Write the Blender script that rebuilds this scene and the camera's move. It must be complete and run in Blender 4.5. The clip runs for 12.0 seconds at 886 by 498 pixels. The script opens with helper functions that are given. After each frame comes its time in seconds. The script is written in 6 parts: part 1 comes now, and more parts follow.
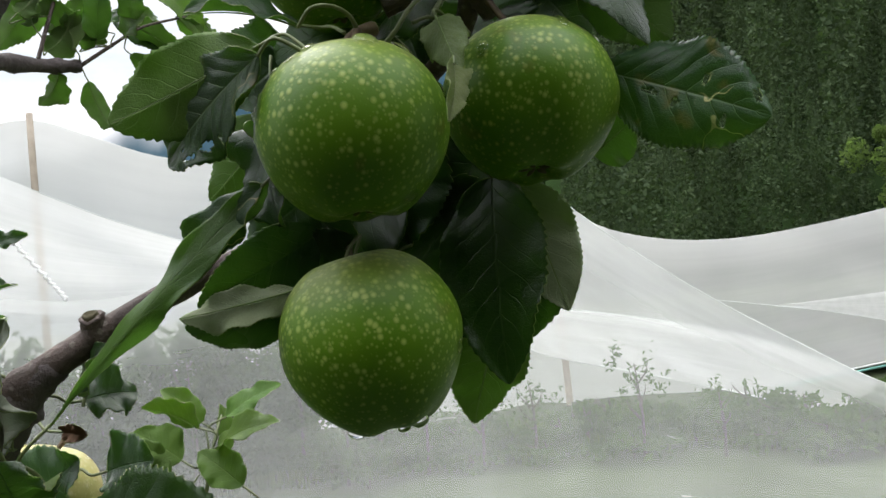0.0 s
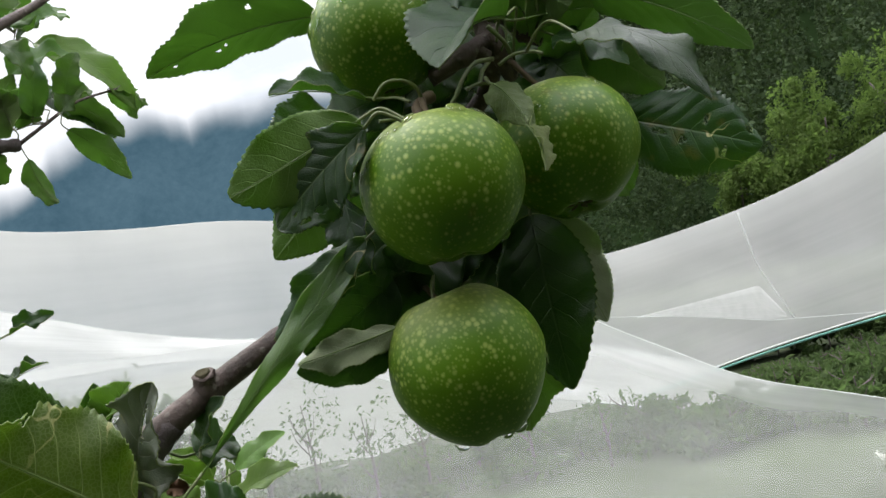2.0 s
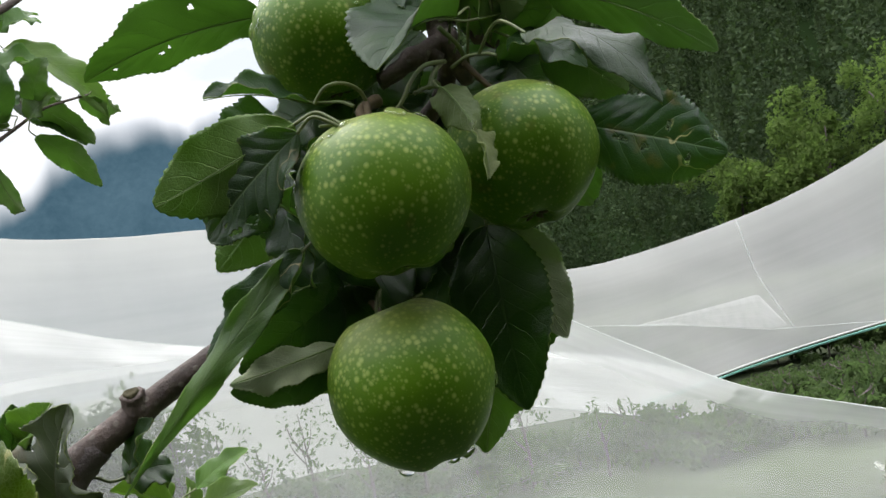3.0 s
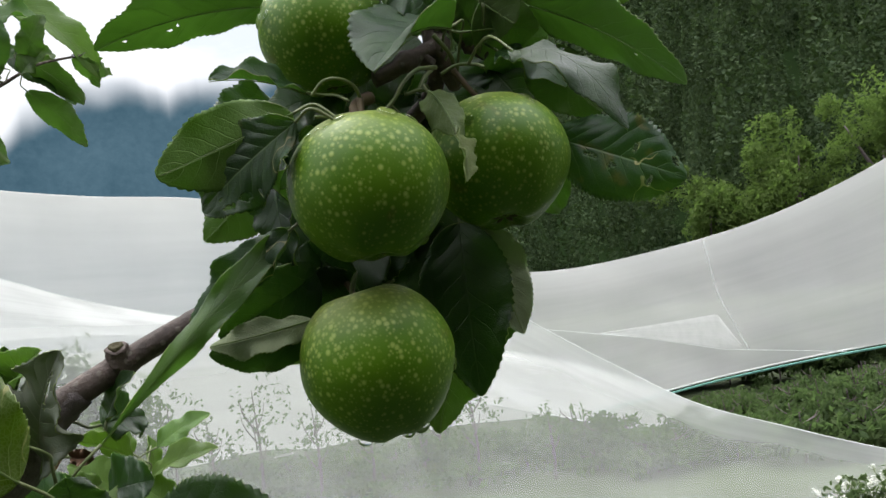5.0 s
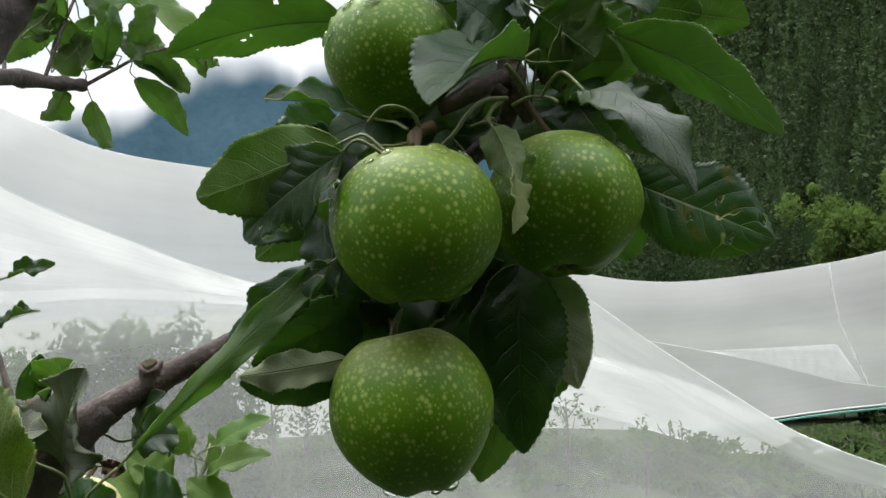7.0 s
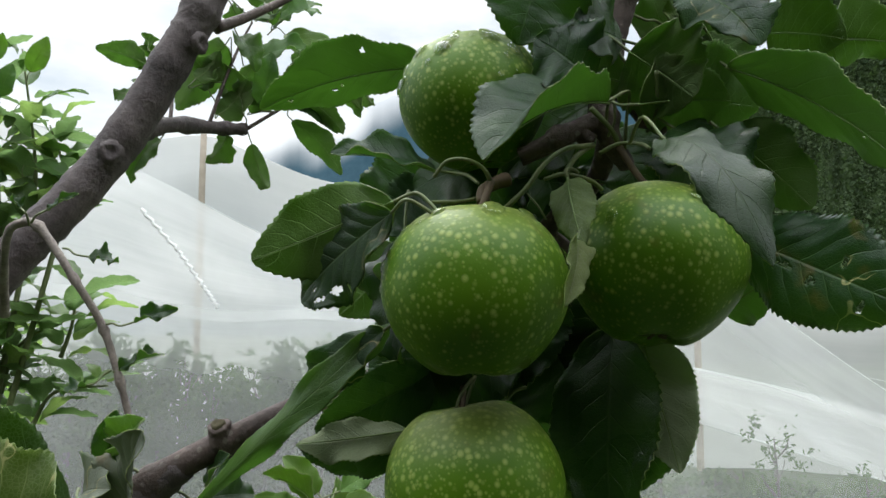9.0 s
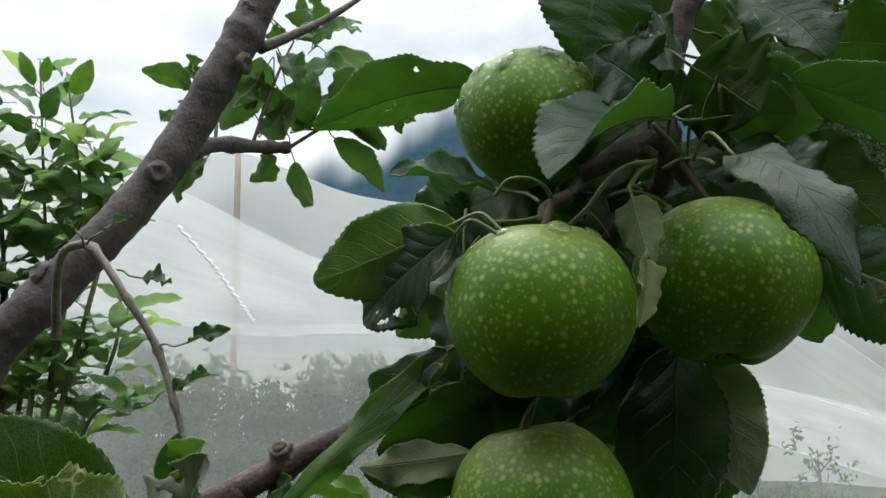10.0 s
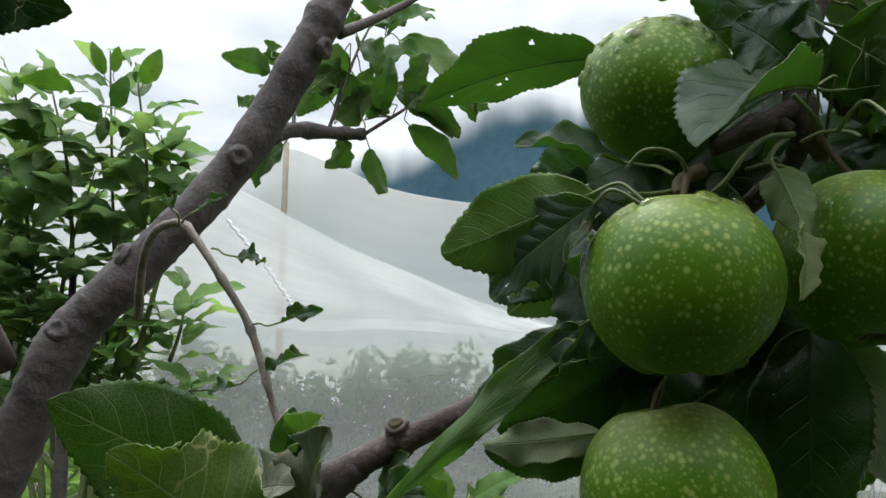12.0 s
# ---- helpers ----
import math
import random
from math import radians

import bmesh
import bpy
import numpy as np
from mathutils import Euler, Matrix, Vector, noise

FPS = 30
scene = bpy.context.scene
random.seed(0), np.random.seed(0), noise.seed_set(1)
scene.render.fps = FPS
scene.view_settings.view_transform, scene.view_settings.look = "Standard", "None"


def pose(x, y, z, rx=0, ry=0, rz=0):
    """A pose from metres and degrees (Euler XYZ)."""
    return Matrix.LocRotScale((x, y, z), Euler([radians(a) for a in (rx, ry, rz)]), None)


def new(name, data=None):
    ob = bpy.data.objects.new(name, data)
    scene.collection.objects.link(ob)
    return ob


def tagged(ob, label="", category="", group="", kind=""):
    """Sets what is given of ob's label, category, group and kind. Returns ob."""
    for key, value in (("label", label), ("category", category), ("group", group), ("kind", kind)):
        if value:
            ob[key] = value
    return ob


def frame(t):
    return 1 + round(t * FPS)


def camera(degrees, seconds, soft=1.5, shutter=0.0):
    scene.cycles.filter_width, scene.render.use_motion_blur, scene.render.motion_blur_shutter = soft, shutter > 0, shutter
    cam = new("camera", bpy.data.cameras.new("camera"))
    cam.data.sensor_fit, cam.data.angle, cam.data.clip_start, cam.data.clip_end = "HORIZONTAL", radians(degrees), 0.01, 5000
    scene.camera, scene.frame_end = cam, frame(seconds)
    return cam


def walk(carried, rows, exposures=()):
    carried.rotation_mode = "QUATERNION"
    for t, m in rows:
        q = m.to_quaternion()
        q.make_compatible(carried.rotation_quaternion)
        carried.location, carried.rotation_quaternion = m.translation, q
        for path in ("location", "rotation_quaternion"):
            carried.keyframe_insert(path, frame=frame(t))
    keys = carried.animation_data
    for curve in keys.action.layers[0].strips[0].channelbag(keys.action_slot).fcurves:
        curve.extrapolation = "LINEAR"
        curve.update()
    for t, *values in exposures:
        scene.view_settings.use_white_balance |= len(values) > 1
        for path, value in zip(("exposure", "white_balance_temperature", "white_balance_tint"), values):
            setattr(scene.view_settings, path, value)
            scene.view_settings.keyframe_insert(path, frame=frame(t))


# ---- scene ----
cam = camera(54.8, 12.0)
METRES, EYE, TILT, LEAN, TURN = 0.43, 1.5, 3.0, 6.0, 0.0
ROWS = [
    (0.0, 0.0, 0.0, 0.0, 0.0, 0.0, -0.0),
    (0.5, -0.0422, -0.0243, 0.0116, -2.7, -0.01, 3.83),
    (1.0, -0.1535, -0.1034, 0.0124, -6.39, 0.32, 5.92),
    (1.5, -0.2229, -0.136, -0.008, -8.85, 1.58, 6.75),
    (2.0, -0.2249, -0.1117, 0.0037, -9.05, 2.28, 6.03),
    (2.5, -0.1738, -0.0918, 0.0043, -9.07, 2.64, 5.93),
    (3.0, -0.1606, -0.0704, 0.0044, -9.04, 2.83, 5.93),
    (3.5, -0.1656, -0.0813, -0.0041, -9.26, 2.74, 4.34),
    (5.5, -0.1905, -0.1527, 0.0038, -10.8, 2.01, -0.59),
    (6.0, -0.2042, -0.1543, 0.0092, -7.75, 1.82, -2.25),
    (6.5, -0.1654, -0.1295, 0.036, -6.09, 1.56, -3.9),
    (8.5, 0.009, -0.0214, 0.0947, 6.35, 1.58, -5.65),
    (9.0, 0.0167, -0.0169, 0.1102, 9.32, 1.89, -5.7),
    (9.5, 0.0261, 0.0229, 0.121, 10.13, 2.3, -5.23),
    (10.0, -0.0125, -0.0154, 0.1149, 11.53, 2.53, -5.06),
    (10.5, -0.0299, -0.0308, 0.1009, 13.38, 2.4, -5.07),
    (11.0, -0.0559, -0.0265, 0.097, 14.59, 2.3, -5.14),
    (11.5, -0.0767, -0.0152, 0.0958, 14.62, 2.2, -5.1),
    (12.0, -0.0928, -0.0113, 0.0843, 14.37, 2.12, -5.97),
]
walk(cam, [(t, pose(0, 0, EYE, TILT, LEAN, TURN) @ pose(METRES * x, METRES * y, METRES * z, 90 + pitch, roll, yaw)) for t, x, y, z, yaw, pitch, roll in ROWS],
     [(0.0, 0.50, 6550, 10), (6.5, 0.48, 6550, 9), (8.5, 0.31, 6450, 6), (9.5, 0.26, 6350, 5), (10.5, 0.08, 6350, 4), (12.0, 0.16, 6350, 5)])


# ---- world, light ----
def nodes_of(tree):
    tree.nodes.clear()

    def add(kind, links=None, **values):
        n = tree.nodes.new(kind)
        if "operation" in values:
            n.operation = values["operation"]
        if "data_type" in values:
            n.data_type = values["data_type"]
        if "blend_type" in values:
            n.blend_type = values["blend_type"]
        if "uv_map" in values:
            n.uv_map = values["uv_map"]
        if "bands_direction" in values:
            n.bands_direction = values["bands_direction"]
        if "interpolation_type" in values:
            n.interpolation_type = values["interpolation_type"]
        if "feature" in values:
            n.feature = values["feature"]
        if "sky_type" in values:
            n.sky_type, n.sun_disc = values["sky_type"], values["sun_disc"]
            n.sun_elevation, n.sun_rotation = values["sun_elevation"], values["sun_rotation"]
        for key, v in (links or {}).items():
            if isinstance(v, bpy.types.NodeSocket):
                tree.links.new(v, n.inputs[key])
            else:
                n.inputs[key].default_value = v
        return n
    return add


def ramp(add, fac, stops):
    r = add("ShaderNodeValToRGB", {"Fac": fac})
    el = r.color_ramp.elements
    while len(el) < len(stops):
        el.new(0.5)
    for e, (p, c) in zip(el, stops):
        e.position, e.color = p, (*c, 1) if len(c) == 3 else c
    return r.outputs[0]


def math_(add, op, a, b=0.0, c=0.0):
    return add("ShaderNodeMath", {0: a, 1: b, 2: c}, operation=op).outputs[0]


SUN_EL, SUN_AZ = 58.0, -20.0
world = bpy.data.worlds.new("world")
scene.world = world
world.use_nodes = True
add = nodes_of(world.node_tree)
sky = add("ShaderNodeTexSky", sky_type="NISHITA", sun_disc=False, sun_elevation=radians(SUN_EL), sun_rotation=radians(SUN_AZ))
sky_dim = add("ShaderNodeMix", {0: 1.0, 6: sky.outputs[0], 7: (0.12, 0.12, 0.12, 1)}, data_type="RGBA", blend_type="MULTIPLY")
tc = add("ShaderNodeTexCoord")
stretch = add("ShaderNodeMapping", {"Vector": tc.outputs["Generated"], "Scale": (1.6, 1.6, 4.2)})
cl = add("ShaderNodeTexNoise", {"Vector": stretch.outputs[0], "Scale": 2.4, "Detail": 6.0, "Roughness": 0.55})
cloud = ramp(add, cl.outputs[0], [(0.36, (0.74, 0.79, 0.86)), (0.50, (0.97, 0.98, 1.02)), (0.64, (1.16, 1.16, 1.19))])
up = add("ShaderNodeSeparateXYZ", {0: tc.outputs["Generated"]})
lift = add("ShaderNodeMapRange", {0: up.outputs[2], 1: 0.36, 2: 0.95, 3: 0.77, 4: 3.1}).outputs[0]
cloud = add("ShaderNodeVectorMath", {0: cloud, "Scale": lift}, operation="SCALE").outputs[0]
over = add("ShaderNodeMix", {0: 0.93, 6: sky_dim.outputs[2], 7: cloud}, data_type="RGBA")
bg = add("ShaderNodeBackground", {"Color": over.outputs[2], "Strength": 1.15})
add("ShaderNodeOutputWorld", {"Surface": bg.outputs[0]})

sun = new("sun", bpy.data.lights.new("sun", "SUN"))
sun.data.energy, sun.data.angle, sun.data.color = 1.4, radians(35), (1.0, 0.97, 0.93)
sun.matrix_world = pose(0, 0, 30, 90 - SUN_EL, 0, 180 - SUN_AZ)


# ---- materials ----
def material(name, build):
    m = bpy.data.materials.new(name)
    m.use_nodes = True
    add = nodes_of(m.node_tree)
    shader, disp = build(add)
    links = {"Surface": shader}
    add("ShaderNodeOutputMaterial", links)
    return m


def bumped(add, height, strength, distance):
    return add("ShaderNodeBump", {"Height": height, "Strength": strength, "Distance": distance}).outputs[0]


def leaf_material(name, dark, light, vein, rough, through_col, through_amount, spots=0.0, spec=0.5, veined=0.6):
    """Leaf surface: veins from the blade's own u, v; mottling; wet sheen; light passing through."""
    def build(add):
        uv = add("ShaderNodeUVMap", uv_map="blade")
        sep = add("ShaderNodeSeparateXYZ", {0: uv.outputs[0]})
        f = math_(add, "ABSOLUTE", math_(add, "MULTIPLY_ADD", sep.outputs[0], 2.0, -1.0))
        q = math_(add, "SUBTRACT", math_(add, "MULTIPLY", sep.outputs[1], 8.0), math_(add, "MULTIPLY", f, 1.9))
        warp = add("ShaderNodeTexNoise", {"Vector": uv.outputs[0], "Scale": 5.0, "Detail": 2.0})
        q = math_(add, "ADD", q, math_(add, "MULTIPLY", warp.outputs[0], 0.4))
        tri = math_(add, "ABSOLUTE", math_(add, "SUBTRACT", math_(add, "FRACT", q), 0.5))
        side = add("ShaderNodeMapRange", {0: tri, 1: 0.0, 2: 0.050, 3: 1.0, 4: 0.0}).outputs[0]
        side = math_(add, "MULTIPLY", side, add("ShaderNodeMapRange", {0: f, 1: 0.15, 2: 0.95, 3: 1.0, 4: 0.15}).outputs[0])
        mid = add("ShaderNodeMapRange", {0: f, 1: 0.0, 2: 0.045, 3: 1.0, 4: 0.0}).outputs[0]
        veins = math_(add, "MAXIMUM", side, mid)
        tco = add("ShaderNodeTexCoord")
        info = add("ShaderNodeObjectInfo")
        shift = add("ShaderNodeVectorMath", {0: tco.outputs["Object"], 1: info.outputs["Random"]}, operation="ADD")
        cells = add("ShaderNodeTexVoronoi", {"Vector": shift.outputs[0], "Scale": 620.0}, feature="DISTANCE_TO_EDGE")
        net = add("ShaderNodeMapRange", {0: cells.outputs["Distance"], 1: 0.0, 2: 0.16, 3: 1.0, 4: 0.0}).outputs[0]
        mott = add("ShaderNodeTexNoise", {"Vector": shift.outputs[0], "Scale": 60.0, "Detail": 5.0, "Roughness": 0.6})
        broad = add("ShaderNodeTexNoise", {"Vector": shift.outputs[0], "Scale": 26.0, "Detail": 2.0})
        tone = math_(add, "MULTIPLY_ADD", broad.outputs[0], 0.55, math_(add, "MULTIPLY", mott.outputs[0], 0.45))
        base = ramp(add, tone, [(0.34, dark), (0.66, light)])
        col = add("ShaderNodeMix", {0: math_(add, "MAXIMUM", math_(add, "MULTIPLY", veins, veined), math_(add, "MULTIPLY", net, 0.20 * veined)), 6: base, 7: (*vein, 1)}, data_type="RGBA").outputs[2]
        if spots:
            sp = add("ShaderNodeTexNoise", {"Vector": shift.outputs[0], "Scale": 75.0, "Detail": 3.0})
            blot = add("ShaderNodeMapRange", {0: sp.outputs[0], 1: 0.62, 2: 0.70, 3: 0.0, 4: spots}).outputs[0]
            col = add("ShaderNodeMix", {0: blot, 6: col, 7: (0.12, 0.08, 0.025, 1)}, data_type="RGBA").outputs[2]
            trail = add("ShaderNodeTexNoise", {"Vector": shift.outputs[0], "Scale": 48.0, "Detail": 2.0})
            thin = math_(add, "ABSOLUTE", math_(add, "SUBTRACT", trail.outputs[0], 0.57))
            line = add("ShaderNodeMapRange", {0: thin, 1: 0.004, 2: 0.010, 3: 1.0, 4: 0.0}).outputs[0]
            here = add("ShaderNodeMapRange", {0: broad.outputs[0], 1: 0.50, 2: 0.56, 3: 0.0, 4: min(1.0, 1.8 * spots)}).outputs[0]
            col = add("ShaderNodeMix", {0: math_(add, "MULTIPLY", line, here), 6: col, 7: (0.40, 0.36, 0.16, 1)}, data_type="RGBA").outputs[2]
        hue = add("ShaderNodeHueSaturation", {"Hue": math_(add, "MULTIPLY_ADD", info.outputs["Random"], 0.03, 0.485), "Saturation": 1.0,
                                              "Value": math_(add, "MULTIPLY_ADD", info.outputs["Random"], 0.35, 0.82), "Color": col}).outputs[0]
        height = math_(add, "MULTIPLY_ADD", math_(add, "MAXIMUM", veins, math_(add, "MULTIPLY", net, 0.16)), -0.8, math_(add, "MULTIPLY", mott.outputs[0], 0.6))
        nrm = bumped(add, height, 0.6, 0.0008)
        rgh = add("ShaderNodeMapRange", {0: broad.outputs[0], 1: 0.36, 2: 0.62, 3: rough - 0.13, 4: rough + 0.14}).outputs[0]
        p = add("ShaderNodeBsdfPrincipled", {"Base Color": hue, "Roughness": rgh, "Normal": nrm, "Specular IOR Level": spec})
        tcol = add("ShaderNodeMix", {0: math_(add, "MULTIPLY", math_(add, "MAXIMUM", veins, math_(add, "MULTIPLY", net, 0.5)), 0.55), 6: (*through_col, 1), 7: tuple((c * 0.6 + 0.35) if veined > 0.8 else (c * 0.75 + 0.06) for c in through_col) + (1,)}, data_type="RGBA").outputs[2]
        tcol = add("ShaderNodeMix", {0: add("ShaderNodeMapRange", {0: tone, 1: 0.35, 2: 0.65, 3: 0.35, 4: 0.0}).outputs[0], 6: tcol, 7: (*(0.45 * c for c in through_col), 1)}, data_type="RGBA").outputs[2]
        t = add("ShaderNodeBsdfTranslucent", {"Color": tcol, "Normal": nrm})
        return add("ShaderNodeMixShader", {0: through_amount, 1: p.outputs[0], 2: t.outputs[0]}).outputs[0], None
    return material(name, build)


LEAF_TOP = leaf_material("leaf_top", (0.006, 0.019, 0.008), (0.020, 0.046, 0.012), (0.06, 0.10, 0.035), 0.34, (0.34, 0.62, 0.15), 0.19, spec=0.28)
LEAF_VEINED = leaf_material("leaf_veined", (0.012, 0.034, 0.008), (0.030, 0.064, 0.014), (0.16, 0.22, 0.09), 0.38, (0.30, 0.54, 0.09), 0.12, spec=0.15, veined=1.0)
LEAF_VEINED_PALE = leaf_material("leaf_veined_pale", (0.028, 0.060, 0.010), (0.070, 0.100, 0.020), (0.30, 0.34, 0.13), 0.5, (0.46, 0.62, 0.12), 0.24, spec=0.15, spots=0.35, veined=0.95)
LEAF_UNDER = leaf_material("leaf_under", (0.070, 0.115, 0.036), (0.12, 0.175, 0.062), (0.24, 0.31, 0.13), 0.6, (0.48, 0.74, 0.22), 0.55, spec=0.15)
LEAF_SCARRED = leaf_material("leaf_scarred", (0.006, 0.021, 0.009), (0.016, 0.046, 0.014), (0.12, 0.185, 0.065), 0.33, (0.34, 0.60, 0.13), 0.16, spots=0.55, spec=0.20)
LEAF_YOUNG = leaf_material("leaf_young", (0.055, 0.110, 0.020), (0.105, 0.18, 0.038), (0.26, 0.35, 0.12), 0.42, (0.54, 0.80, 0.20), 0.36, spec=0.22)
# haze over the shoots is mixed into this greyed through colour
LEAF_SHOOT = leaf_material("leaf_shoot", (0.030, 0.072, 0.016), (0.070, 0.130, 0.028), (0.16, 0.23, 0.08), 0.42, (0.40, 0.64, 0.22), 0.32, spec=0.3)
LEAF_PALE = leaf_material("leaf_pale", (0.30, 0.34, 0.20), (0.42, 0.45, 0.29), (0.46, 0.50, 0.34), 0.75, (0.55, 0.72, 0.30), 0.35, spec=0.15)
LEAF_MATTE = leaf_material("leaf_matte", (0.085, 0.110, 0.040), (0.145, 0.175, 0.070), (0.26, 0.29, 0.14), 0.6, (0.50, 0.66, 0.22), 0.35, spec=0.2, veined=0.85)
LEAF_EDGE = leaf_material("leaf_margin", (0.16, 0.20, 0.07), (0.26, 0.30, 0.13), (0.3, 0.33, 0.16), 0.3, (0.45, 0.6, 0.15), 0.4)
LEAF_GREY = leaf_material("leaf_grey", (0.080, 0.105, 0.065), (0.19, 0.21, 0.15), (0.24, 0.25, 0.17), 0.45, (0.34, 0.45, 0.18), 0.22, spots=0.6)


def stalk_material():
    def build(add):
        tco = add("ShaderNodeTexCoord")
        n = add("ShaderNodeTexNoise", {"Vector": tco.outputs["Object"], "Scale": 90.0, "Detail": 3.0})
        col = ramp(add, n.outputs[0], [(0.3, (0.10, 0.135, 0.045)), (0.75, (0.18, 0.20, 0.085))])
        return add("ShaderNodeBsdfPrincipled", {"Base Color": col, "Roughness": 0.55, "Normal": bumped(add, n.outputs[0], 0.3, 0.0004)}).outputs[0], None
    return material("leaf_stalk", build)


STALK = stalk_material()
RIB = leaf_material("leaf_rib", (0.16, 0.23, 0.09), (0.24, 0.31, 0.13), (0.2, 0.27, 0.1), 0.45, (0.42, 0.60, 0.14), 0.4)


def bark_material(name, a, b, c, scale):
    def build(add):
        tco = add("ShaderNodeTexCoord")
        n = add("ShaderNodeTexNoise", {"Vector": tco.outputs["Object"], "Scale": 30.0 * scale, "Detail": 8.0, "Roughness": 0.6})
        fine = add("ShaderNodeTexNoise", {"Vector": tco.outputs["Object"], "Scale": 210.0 * scale, "Detail": 5.0, "Roughness": 0.7})
        v = add("ShaderNodeTexVoronoi", {"Vector": tco.outputs["Object"], "Scale": 150.0 * scale})
        dots = add("ShaderNodeMapRange", {0: v.outputs["Distance"], 1: 0.16, 2: 0.26, 3: 1.0, 4: 0.0}).outputs[0]
        base = ramp(add, n.outputs[0], [(0.3, a), (0.55, b), (0.75, c)])
        base = add("ShaderNodeMix", {0: math_(add, "MULTIPLY", dots, 0.34 if scale >= 1 else 0.10), 6: base, 7: (0.30, 0.27, 0.23, 1)}, data_type="RGBA").outputs[2]
        dark = add("ShaderNodeMix", {0: 0.75, 6: base, 7: fine.outputs[0]}, data_type="RGBA", blend_type="OVERLAY").outputs[2]
        h = math_(add, "ADD", n.outputs[0], math_(add, "ADD", math_(add, "MULTIPLY", fine.outputs[0], 0.6), math_(add, "MULTIPLY", dots, 0.06)))
        return add("ShaderNodeBsdfPrincipled", {"Base Color": dark, "Roughness": 0.68, "Normal": bumped(add, h, 1.0, 0.0024 / scale)}).outputs[0], None
    return material(name, build)


BARK = bark_material("bark", (0.046, 0.030, 0.025), (0.092, 0.064, 0.054), (0.16, 0.120, 0.10), 1.0)
BARK_OLD = bark_material("bark_old", (0.044, 0.033, 0.033), (0.088, 0.068, 0.067), (0.155, 0.125, 0.122), 0.55)
BARK_DEAD = bark_material("bark_dead", (0.12, 0.095, 0.08), (0.22, 0.18, 0.155), (0.32, 0.28, 0.25), 1.4)


def apple_material(name, low, high, dot, blush):
    def build(add):
        tco = add("ShaderNodeTexCoord")
        info = add("ShaderNodeObjectInfo")
        shift = add("ShaderNodeVectorMath", {0: tco.outputs["Object"], 1: info.outputs["Random"]}, operation="ADD").outputs[0]
        n = add("ShaderNodeTexNoise", {"Vector": shift, "Scale": 28.0, "Detail": 4.0})
        fine = add("ShaderNodeTexNoise", {"Vector": shift, "Scale": 700.0, "Detail": 2.0})
        base = ramp(add, n.outputs[0], [(0.3, low), (0.72, high)])
        masks = []
        grow = add("ShaderNodeMapRange", {0: add("ShaderNodeSeparateXYZ", {0: tco.outputs["Object"]}).outputs[2], 1: -0.03, 2: 0.03, 3: 0.72, 4: 1.15}).outputs[0]
        long = add("ShaderNodeMapping", {"Vector": shift, "Scale": (1.0, 1.0, 0.92)}).outputs[0]
        for scale, small, big in ((315.0, 0.18, 0.46), (500.0, 0.14, 0.40)):
            v = add("ShaderNodeTexVoronoi", {"Vector": long, "Scale": scale, "Randomness": 0.85})
            size = add("ShaderNodeSeparateColor", {0: v.outputs["Color"]})
            edge = add("ShaderNodeMapRange", {0: size.outputs[0], 1: 0.0, 2: 1.0, 3: small, 4: big}).outputs[0]
            d = math_(add, "SUBTRACT", math_(add, "MULTIPLY", edge, grow), v.outputs["Distance"])
            masks.append(add("ShaderNodeMapRange", {0: d, 1: -0.08, 2: 0.26, 3: 0.0, 4: 1.0}).outputs[0])
        dots = math_(add, "MAXIMUM", masks[0], math_(add, "MULTIPLY", masks[1], 0.7))
        col = add("ShaderNodeMix", {0: math_(add, "MULTIPLY", dots, 0.54), 6: base, 7: (*dot, 1)}, data_type="RGBA").outputs[2]
        top = add("ShaderNodeMapRange", {0: add("ShaderNodeSeparateXYZ", {0: tco.outputs["Object"]}).outputs[2], 1: 0.012, 2: 0.034, 3: 0.0, 4: 0.42}, interpolation_type="SMOOTHSTEP").outputs[0]
        col = add("ShaderNodeMix", {0: top, 6: col, 7: (dot[0] * 0.72, dot[1] * 0.66, dot[2] * 0.75, 1)}, data_type="RGBA").outputs[2]
        bl = add("ShaderNodeTexNoise", {"Vector": shift, "Scale": 55.0, "Detail": 2.0})
        bm_ = add("ShaderNodeMapRange", {0: bl.outputs[0], 1: 0.66, 2: 0.80, 3: 0.0, 4: 0.6}).outputs[0]
        col = add("ShaderNodeMix", {0: bm_, 6: col, 7: (*blush, 1)}, data_type="RGBA").outputs[2]
        pore = math_(add, "ADD", math_(add, "MULTIPLY", dots, 0.6), math_(add, "MULTIPLY", fine.outputs[0], 0.25))
        rgh = add("ShaderNodeMapRange", {0: n.outputs[0], 1: 0.3, 2: 0.7, 3: 0.38, 4: 0.50}).outputs[0]
        return add("ShaderNodeBsdfPrincipled", {"Base Color": col, "Roughness": rgh, "Normal": bumped(add, pore, 0.4, 0.0005), "Specular IOR Level": 0.28,
                   "Subsurface Weight": 0.12, "Subsurface Radius": (0.4, 0.7, 0.1), "Subsurface Scale": 0.006}).outputs[0], None
    return material(name, build)


APPLE = apple_material("apple_skin", (0.050, 0.120, 0.002), (0.088, 0.184, 0.003), (0.42, 0.49, 0.13), (0.12, 0.085, 0.015))
APPLE_PALE = apple_material("apple_skin_pale", (0.42, 0.40, 0.12), (0.55, 0.50, 0.20), (0.65, 0.62, 0.35), (0.40, 0.30, 0.10))


